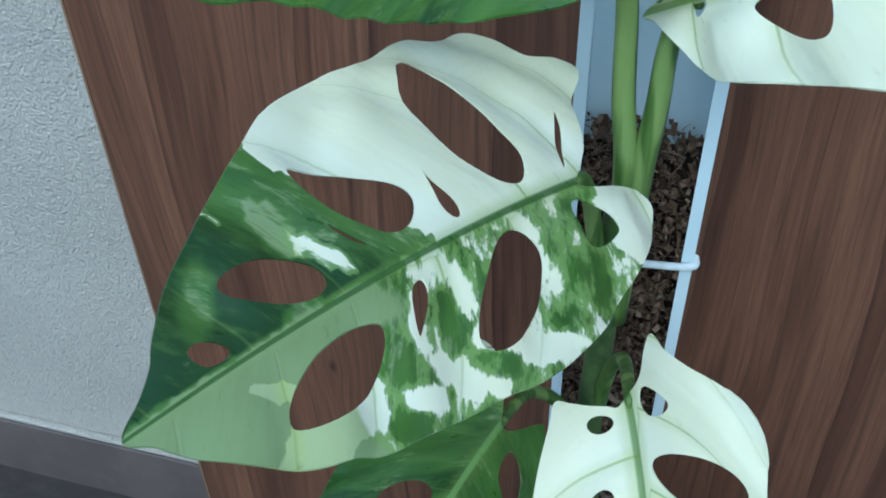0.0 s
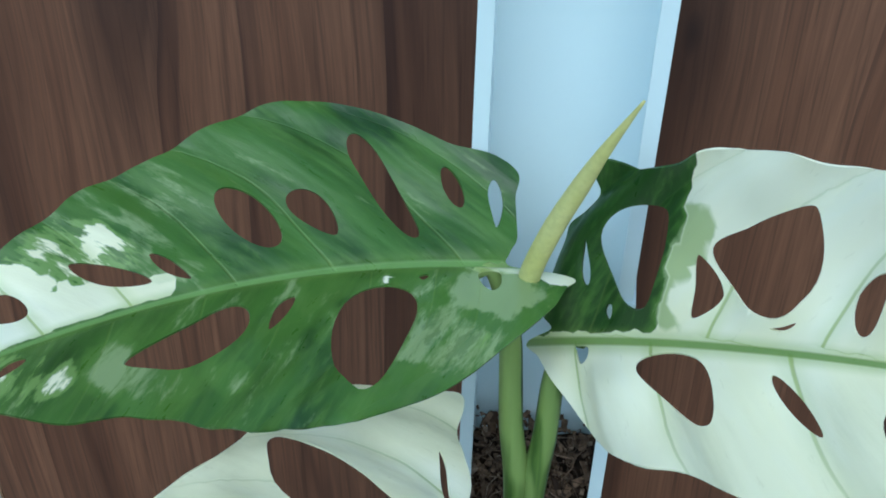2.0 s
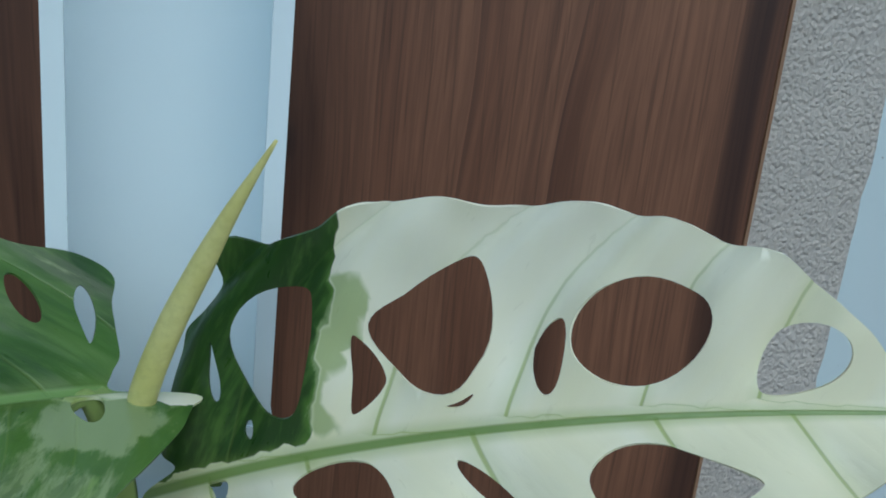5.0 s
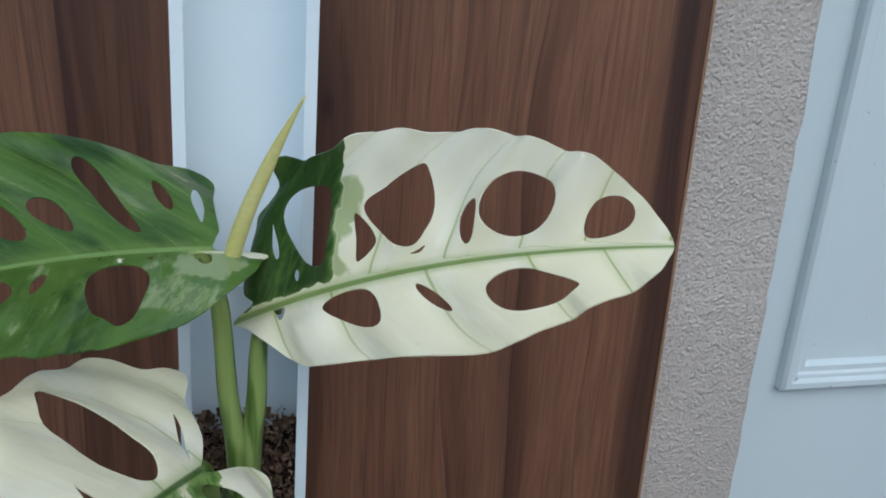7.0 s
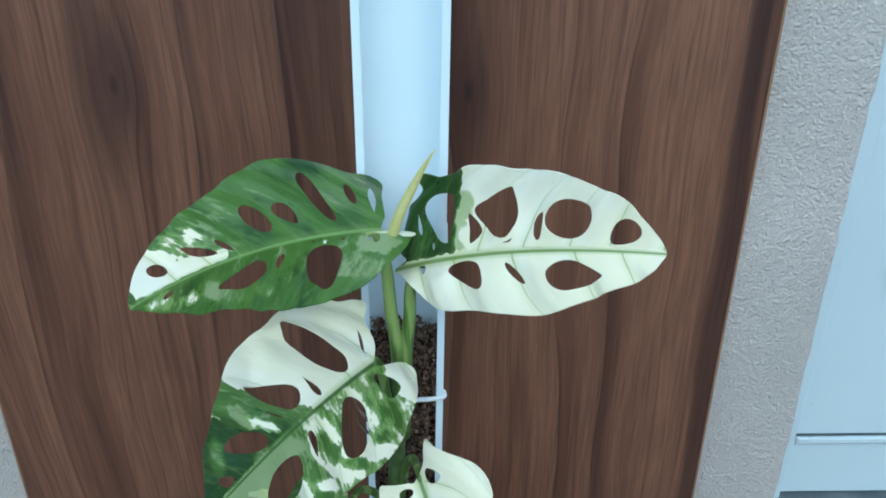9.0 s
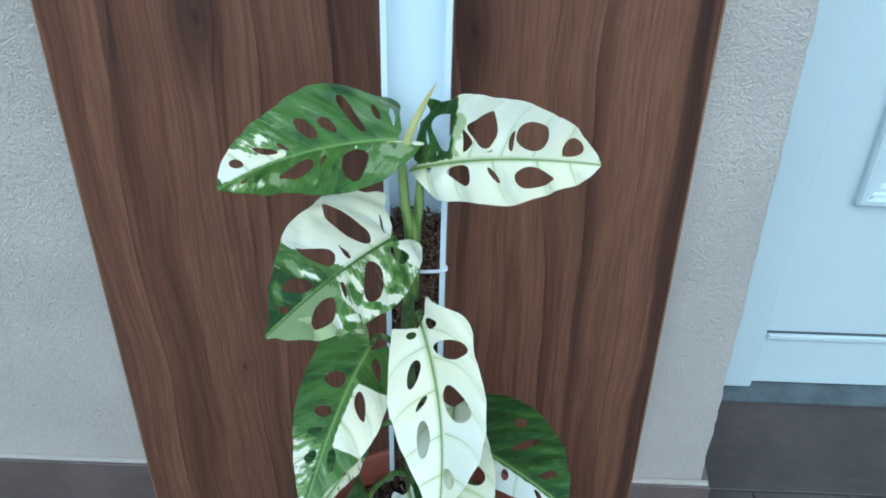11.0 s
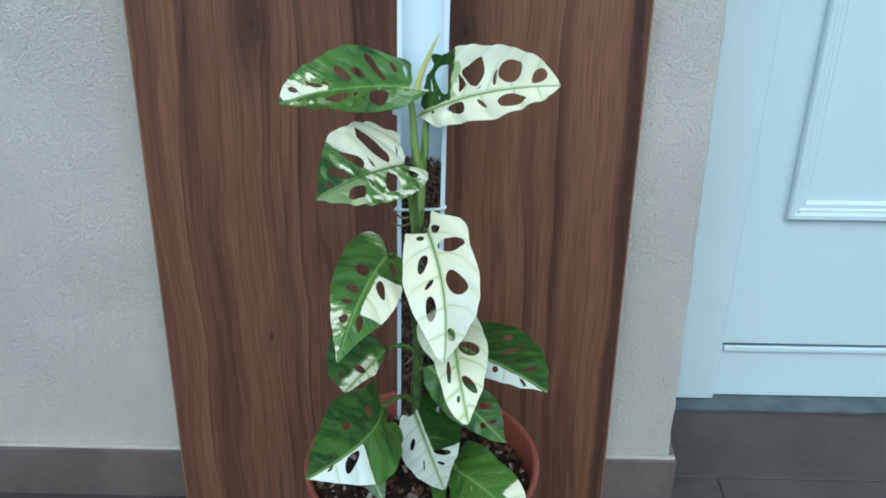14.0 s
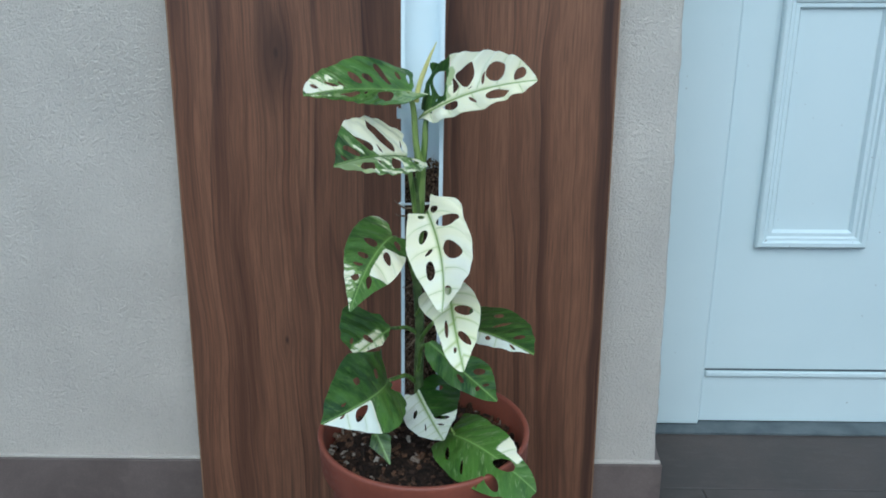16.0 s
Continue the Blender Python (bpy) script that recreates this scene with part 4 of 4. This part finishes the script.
    flat = [*flat, *flat, *[flat[i] for i in src]]
    tags = [*tags, *tags, *[tags[i] for i in src]]
    uv = me.uv_layers.new(name="leaf_plan")
    for loop in me.loops:
        uv.data[loop.index].uv = flat[loop.vertex_index]
    for k, key in enumerate(("cream", "mottle", "pale", "vein", "rib")):
        a = me.attributes.new(key, "FLOAT", "POINT")
        a.data.foreach_set("value", [q[k] for q in tags])
    me.polygons.foreach_set("use_smooth", [True] * len(me.polygons))
    me.materials.append(LEAF)
    return me


def delaunay(pts, edges):
    from mathutils import geometry
    out = geometry.delaunay_2d_cdt(pts, edges, [], 0, 1e-7)
    return out[0], [f for f in out[2] if len(f) == 3]


def spot(x, t, cx, ct, rx, rt, ang=0.0, soft=0.22):
    """How far a place lies inside a ragged oval patch (mm, degrees)."""
    dx, dt = x - cx, t - ct
    ca, sa = math.cos(radians(ang)), math.sin(radians(ang))
    d = math.hypot((dx * ca + dt * sa) / rx, (dt * ca - dx * sa) / rt)
    if d > 2:
        return 0.0
    d += 0.28 * noise.noise(Vector((x / 5, t / 5, cx))) + 0.16 * noise.noise(Vector((x / 2.2, t / 2.2, ct)))
    return 1 - ease(1 - soft, 1 + soft, d)


# where each leaf is cream (share), mottled and grey-green
def paint_1(s, t):
    x = s * 130
    c, m = 0.08, 0.1
    p = 0.2 + 0.12 * noise.noise(Vector((x / 14, t / 14, 2.0)))
    if t < 0:
        p += 0.12 * spot(x, t, 72, -24, 26, 12, 0, 0.5) - 0.22 * spot(x, t, 17, -39, 16, 7, 20, 0.5) - 0.14 * spot(x, t, 44, -16, 5, 16, 50, 0.5)
        tip = max(spot(x, t, 116, -9, 15, 9, -20), spot(x, t, 99, -4.5, 22, 3.6, -4))
        speckled = spot(x, t, 97, -15, 17, 8, -8, 0.4)
        c += 0.3 * speckled + 0.9 * tip + 0.16 * spot(x, t, 101, -18, 4, 2.4) + 0.18 * spot(x, t, 90, -16, 3, 2.6) + 0.25 * spot(x, t, 80, -4.5, 9, 2.2, -8)
        m += 0.5 * speckled
        p += 0.3 * spot(x, t, 84, -11, 5, 3.4) + 0.28 * spot(x, t, 76, -5.5, 9, 2.5)
    else:
        low_tip = spot(x, t, 112, 8, 17, 7, -28, 0.4)
        flecked = spot(x, t, 26, 24, 12, 20, 50, 0.4)
        lobe = spot(x, t, 5, 10, 11, 8, 20, 0.2)
        c += 0.3 * low_tip + 0.14 * spot(x, t, 105, 13, 5, 2.2, -30) + 0.12 * spot(x, t, 117, 6, 6, 2.2, -20) + 0.5 * spot(x, t, 30, 5, 3.5, 1.3) + 0.16 * flecked
        m += 0.42 * low_tip + 0.3 * flecked
        p += 0.42 * spot(x, t, 94, 12, 4, 6, -30) + 0.3 * spot(x, t, 88, 20, 9, 5, -20) + 0.3 * spot(x, t, 73, 24, 4, 3, -30) + 0.3 * flecked + 0.62 * lobe + 0.16 * spot(x, t, 49, 15, 4, 14, 10)
        c += 0.18 * lobe + 0.95 * max(spot(x, t, -11, 3.5, 6.5, 3.5, -20), spot(x, t, -2, 1.2, 9, 1.6, 10)) + 0.12 * spot(x, t, 49, 17, 3.4, 15, 12) + 0.1 * spot(x, t, 53, 37, 7, 4)
    return c, m, p


def paint_2(s, t):
    x = s * 139 + 3.4 * noise.noise(Vector((s * 20, t / 6, 4.0))) + 1.5 * noise.noise(Vector((s * 52, t / 2.6, 7.0)))
    up = ease(1.0, 3.5, t + 1.5 * noise.noise(Vector((s * 30, 2.0, 1.0))))
    line = 31 + 0.42 * t
    g = up * ease(line + 0.9, line - 0.9, x)
    band = max(up * ease(line + 4.6, line + 3.2, x) * ease(32, 16, t), up * spot(x, t, line + 2, 24, 6.5, 8, 20), up * ease(14, 5, t) * ease(42, 34, x)) * (1 - g)
    return 0.97 - 0.27 * band - 0.93 * g, 0.05, 0.12 * g * ease(line - 9, line - 1, x) + 0.72 * band


def paint_3(s, t):
    x = s * 139
    if t < 0:
        line = min(92, 53 + 1.2 * abs(t)) + 1.6 * noise.noise(Vector((x / 7, t / 5, 3.0)))
        g = ease(line - 0.8, line + 0.8, x)
        olive = g * ease(line + 24, line + 8, x)
        streak = g * max(spot(x, t, 85, -9.5, 10, 2.4, 130), spot(x, t, 107, -29, 5.5, 1.3, -65))
        grey = g * max(spot(x, t, 94, -19, 7, 3.4, 120), spot(x, t, 96, -2.5, 5.5, 1.9), 0.6 * spot(x, t, 116, -13, 8, 4, 60, 0.5))
        return 0.97 - 0.91 * g + 0.12 * olive + 0.42 * streak + 0.2 * grey, 0.05 + 0.18 * g + 0.2 * max(streak, grey), -0.05 * g + 0.4 * olive + 0.6 * grey
    # beyond the last holes a pale grey-green wedge, then a cream margin, then marbling towards the stalk
    tip = ease(100, 106, x + 3 * noise.noise(Vector((x / 6, t / 6, 5.0))))
    beside = ease(13, 7, t) * ease(72, 80, x)
    c = 0.44
    m, p = 0.56, 0.28
    c += (0.24 - c) * max(tip, beside)
    m += (0.14 - m) * max(tip, beside)
    p += (0.85 - p) * max(tip, beside)
    margin = max(spot(x, t, 111, 9.5, 6.5, 2, -35), spot(x, t, 110, 22, 17, 5, 14))
    c += 0.6 * margin
    m += 0.1 * margin
    c += 0.3 * max(spot(x, t, 76, 29, 5, 7, 30, 0.4), spot(x, t, 88, 28, 3, 5, 40, 0.4), spot(x, t, 60, 30, 4.5, 9, 50, 0.4), spot(x, t, 99, 22, 6, 5, 0, 0.4))
    c += 0.22 * max(spot(x, t, 61, 13, 2.4, 9, -30, 0.4), spot(x, t, 34, 12, 2.6, 11, -30, 0.4), spot(x, t, 78, 15, 2, 8, -35, 0.4), spot(x, t, 50, 36, 13, 2.2, -8, 0.4))
    green = max(spot(x, t, 70, 30, 3.5, 5, 30, 0.4), spot(x, t, 29, 27, 9, 7, 40, 0.4), spot(x, t, 13, 10, 5, 7, -40, 0.4), spot(x, t, 68, 17, 3.5, 10, -30, 0.4), spot(x, t, 85, 21, 4, 6, -40, 0.4), spot(x, t, 121, 12, 5, 3.4), spot(x, t, 95, 30, 5, 3), spot(x, t, 45, 33, 5, 5, 0, 0.4))
    c -= 0.2 * green
    p -= 0.1 * green * (1 - tip)
    lobe = max(spot(x, t, -6, 15, 13, 9, 30), spot(x, t, 5, 24, 9, 5, 40))
    c += (0.97 - c) * lobe
    return c, m * (1 - 0.9 * lobe), p


def paint_4(s, t):
    if t < 0:
        g = ease(0.6, 0.72, s)
        top = 1 - ease(-0.08, 0.06, s)
        return 0.12 + 0.4 * g + 0.34 * top, 0.22 + 0.3 * g + 0.28 * top, 0.14 + 0.2 * top
    w = ease(0.24, 0.3, s) * (1 - ease(0.62, 0.68, s)) * ease(3, 6, t)
    return 0.12 + 0.85 * w, 0.25 - 0.1 * w, 0.25


def paint_5(s, t):
    return 0.97, 0.05, 0.16 * (1 - ease(0.15, 0.6, s)) - 0.05


def paint_6(s, t):
    w = ease(-1.5, -4, t)
    return 0.03 + 0.95 * w, 0.06, -0.02 - 0.12 * w


def paint_7(s, t):
    return 0.74, 0.16, 0.5


def paint_8(s, t):
    w = ease(1, 3, t) * ease(0.5, 0.55, s - 0.004 * t)
    return 0.1 + 0.88 * w, 0.27 * (1 - w), (0.2 if t > 0 else 0.08) * (1 - w) - 0.14 * w


def paint_9(s, t):
    g = ease(2, 5, t) * (1 - ease(0.4, 0.48, s))
    return 0.97 - 0.93 * g, 0.06, -0.1


def paint_10(s, t):
    w = ease(-14, -4, t) * ease(0.15, 0.35, s)
    return 0.12 + 0.5 * w, 0.2 + 0.36 * w, 0.08


def paint_11(s, t):
    return 0.07, 0.16, 0.16


def paint_12(s, t):
    w = ease(4, 9, t) * ease(0.42, 0.5, s) * (1 - ease(0.72, 0.8, s))
    return 0.08 + 0.5 * w, 0.1, 0.27


STEM = [(0.003, 0.232, 0.245), (0.0, 0.238, 0.3), (0.002, 0.243, 0.37), (-0.001, 0.246, 0.44), (0.0005, 0.25, 0.5), (0.0015, 0.2525, 0.55)]
plant_part("stem", tube(STEM, (0.0058, 0.0056, 0.0054, 0.005, 0.0045), 60, 14), OLDSTEM)
for x, y, z, dx, dz in ((0.003, 0.242, 0.345, 0.014, -0.03), (-0.003, 0.242, 0.355, -0.013, -0.022), (0.003, 0.246, 0.41, 0.016, -0.02), (-0.003, 0.246, 0.425, -0.015, -0.012), (0.002, 0.249, 0.47, 0.012, -0.025), (-0.004, 0.25, 0.515, -0.022, 0.004), (-0.004, 0.25, 0.508, -0.021, -0.006), (0.0, 0.238, 0.295, 0.014, -0.035)):
    plant_part("aerial_root", tube([(x, y, z), (x + dx * 0.4, y - 0.004, z + dz * 0.2), (x + dx * 0.8, y + 0.006, z + dz * 0.7), (x + dx, y + 0.016, z + dz)], (0.0013, 0.0011, 0.0008, 0.0004), 14, 7), ROOTS)

# leaf, its paint, the way of its stalk from the stem to the blade, the stalk's thickness, what it looks like
GROWTH = (
    ("L1", paint_1, [(0.003, 0.2515, 0.5), (0.0028, 0.251, 0.562), (0.0, 0.2505, 0.592), (-0.0018, 0.2505, 0.625)], 0.0037, "green leaf with a cream-splashed tip"),
    ("L2", paint_2, [(0.004, 0.252, 0.5), (0.0072, 0.2515, 0.562), (0.0098, 0.251, 0.588), (0.0108, 0.2515, 0.608)], 0.0037, "almost wholly cream leaf with a dark green base"),
    ("L3", paint_3, [(0.0005, 0.249, 0.49), (-0.005, 0.246, 0.545), (-0.0078, 0.234, 0.572)], 0.0028, "leaf half cream, half marbled green"),
    ("L5", paint_5, [(0.001, 0.247, 0.45), (0.005, 0.24, 0.485), (0.0105, 0.222, 0.512)], 0.0026, "long cream-white leaf hanging down"),
    ("L4", paint_4, [(-0.001, 0.246, 0.42), (-0.01, 0.238, 0.462), (-0.02, 0.222, 0.487)], 0.0025, "green leaf with a cream patch and tip"),
    ("L7", paint_7, [(-0.002, 0.243, 0.385), (0.014, 0.22, 0.42), (0.028, 0.17, 0.445)], 0.0023, "pale yellow-green veined leaf"),
    ("L6", paint_6, [(-0.001, 0.241, 0.35), (0.02, 0.225, 0.385), (0.045, 0.2, 0.397)], 0.0023, "dark green leaf with a white lower half"),
    ("L10", paint_10, [(0.0, 0.242, 0.362), (-0.012, 0.237, 0.372), (-0.024, 0.23, 0.375)], 0.0024, "small green leaf with cream flecks"),
    ("L11", paint_11, [(-0.001, 0.238, 0.31), (0.004, 0.226, 0.348), (0.009, 0.21, 0.363)], 0.0023, "plain green leaf"),
    ("L8", paint_8, [(-0.003, 0.238, 0.3), (-0.014, 0.228, 0.314), (-0.028, 0.208, 0.32)], 0.0026, "broad green leaf with a white band along the midrib"),
    ("L9", paint_9, [(0.0, 0.238, 0.262), (-0.001, 0.23, 0.277), (-0.0014, 0.224, 0.283)], 0.0023, "white leaf with a green shoulder"),
    ("L12", paint_12, [(0.004, 0.232, 0.245), (0.018, 0.21, 0.28), (0.03, 0.185, 0.285)], 0.0022, "grey-green leaf drooping over the pot rim"),
    ("L13", paint_11, [(-0.004, 0.228, 0.245), (-0.03, 0.18, 0.285)], 0.0018, "small narrow green leaf"),
)
for key, paint, way, thick, text in GROWTH:
    spec = LEAVES[key]
    me = blade(spec, paint, 0.0021 if key in ("L1", "L2", "L3") else 0.003, {"L1": 0.0005, "L2": 0.0017, "L3": 0.001, "L5": 0.0008, "L9": 0.0002}.get(key, 0.0005))
    leaf = new("leaf", me)
    leaf.parent = plant
    leaf["label"] = text
    ax = (Vector(spec["tip"]) - Vector(spec["base"])).normalized()
    up = Vector((0, -0.6, 0.8))
    up = (up - ax * up.dot(ax)).normalized()
    under = up * math.cos(spec["phi"]) + up.cross(ax) * math.sin(spec["phi"])
    low = Vector(spec["base"]) - under * (thick * 0.55 + 0.0012)
    end = low + ax * 0.006
    plant_part("petiole", tube([*way, tuple(low), tuple(end)], (thick * 1.15, thick, thick * 0.8, thick * 0.3), 36, 10), STALK, leaf)

# the furled new leaf between the two top ones
bm = tube([(0.0016, 0.2485, 0.636), (0.0036, 0.2435, 0.649), (0.0082, 0.239, 0.664), (0.0137, 0.2345, 0.678), (0.0182, 0.2305, 0.689), (0.0245, 0.226, 0.7022)], (0.0027, 0.0028, 0.0026, 0.0022, 0.0014, 0.0003), 48, 14, 0.85)
plant_part("furled_leaf", bm, SPEAR, plant, "yellow-green furled new leaf")

# flat white clip that grips the channel behind the top stalks
def clip_band(z0, z1):
    """A thin band round the front and the sides of the channel, with a lug on one side."""
    shift = CX + (z0 - 0.2) * LEAN
    w = CW + 0.0012
    run = [(-w - 0.0035, CF + 0.010), (-w - 0.0035, CF + 0.001), (-w, CF - 0.0012), (w, CF - 0.0012), (w, CB - 0.004)]
    back = [(w - 0.0011, CB - 0.004), (w - 0.0011, CF - 0.0002), (-w + 0.0004, CF - 0.0002), (-w - 0.0024, CF + 0.0018), (-w - 0.0024, CF + 0.010)]
    ring = [(x + shift, y) for x, y in (*run, *back)]
    bm = bmesh.new()
    low = [bm.verts.new((x, y, z0)) for x, y in ring]
    top = [bm.verts.new((x, y, z1)) for x, y in ring]
    n = len(ring)
    for k in range(n):
        bm.faces.new((low[k], low[(k + 1) % n], top[(k + 1) % n], top[k]))
    for k in range(4):
        a, b = k, n - 1 - k
        bm.faces.new((low[a], low[b], low[b - 1], low[a + 1]))
        bm.faces.new((top[a], top[a + 1], top[b - 1], top[b]))
    bmesh.ops.recalc_face_normals(bm, faces=bm.faces)
    return bm


tagged(finish("plant_clip", clip_band(0.6125, 0.624), PVC, smooth=False), "flat white plastic clip gripping the plant pole", "plant clip")

# ---- floor tiles, last ----
for i in range(-5, 3):
    for j in range(-5, 1):
        x0, y0 = 0.425 + 0.6 * i, 0.477 + 0.6 * (j - 1)
        part("tile", box(x0 + 0.001, x0 + 0.599, y0 + 0.001, y0 + 0.599, FZ - 0.009, FZ, 0.001, 1), TILE, floor, smooth=False)
for x0, x1 in ((0.3462, 0.9434), (0.9466, 1.356)):
    part("tile", box(x0, x1, 0.4786, 0.6795, FZ - 0.009, FZ - 0.0004, 0.001, 1), TILE, floor, smooth=False)
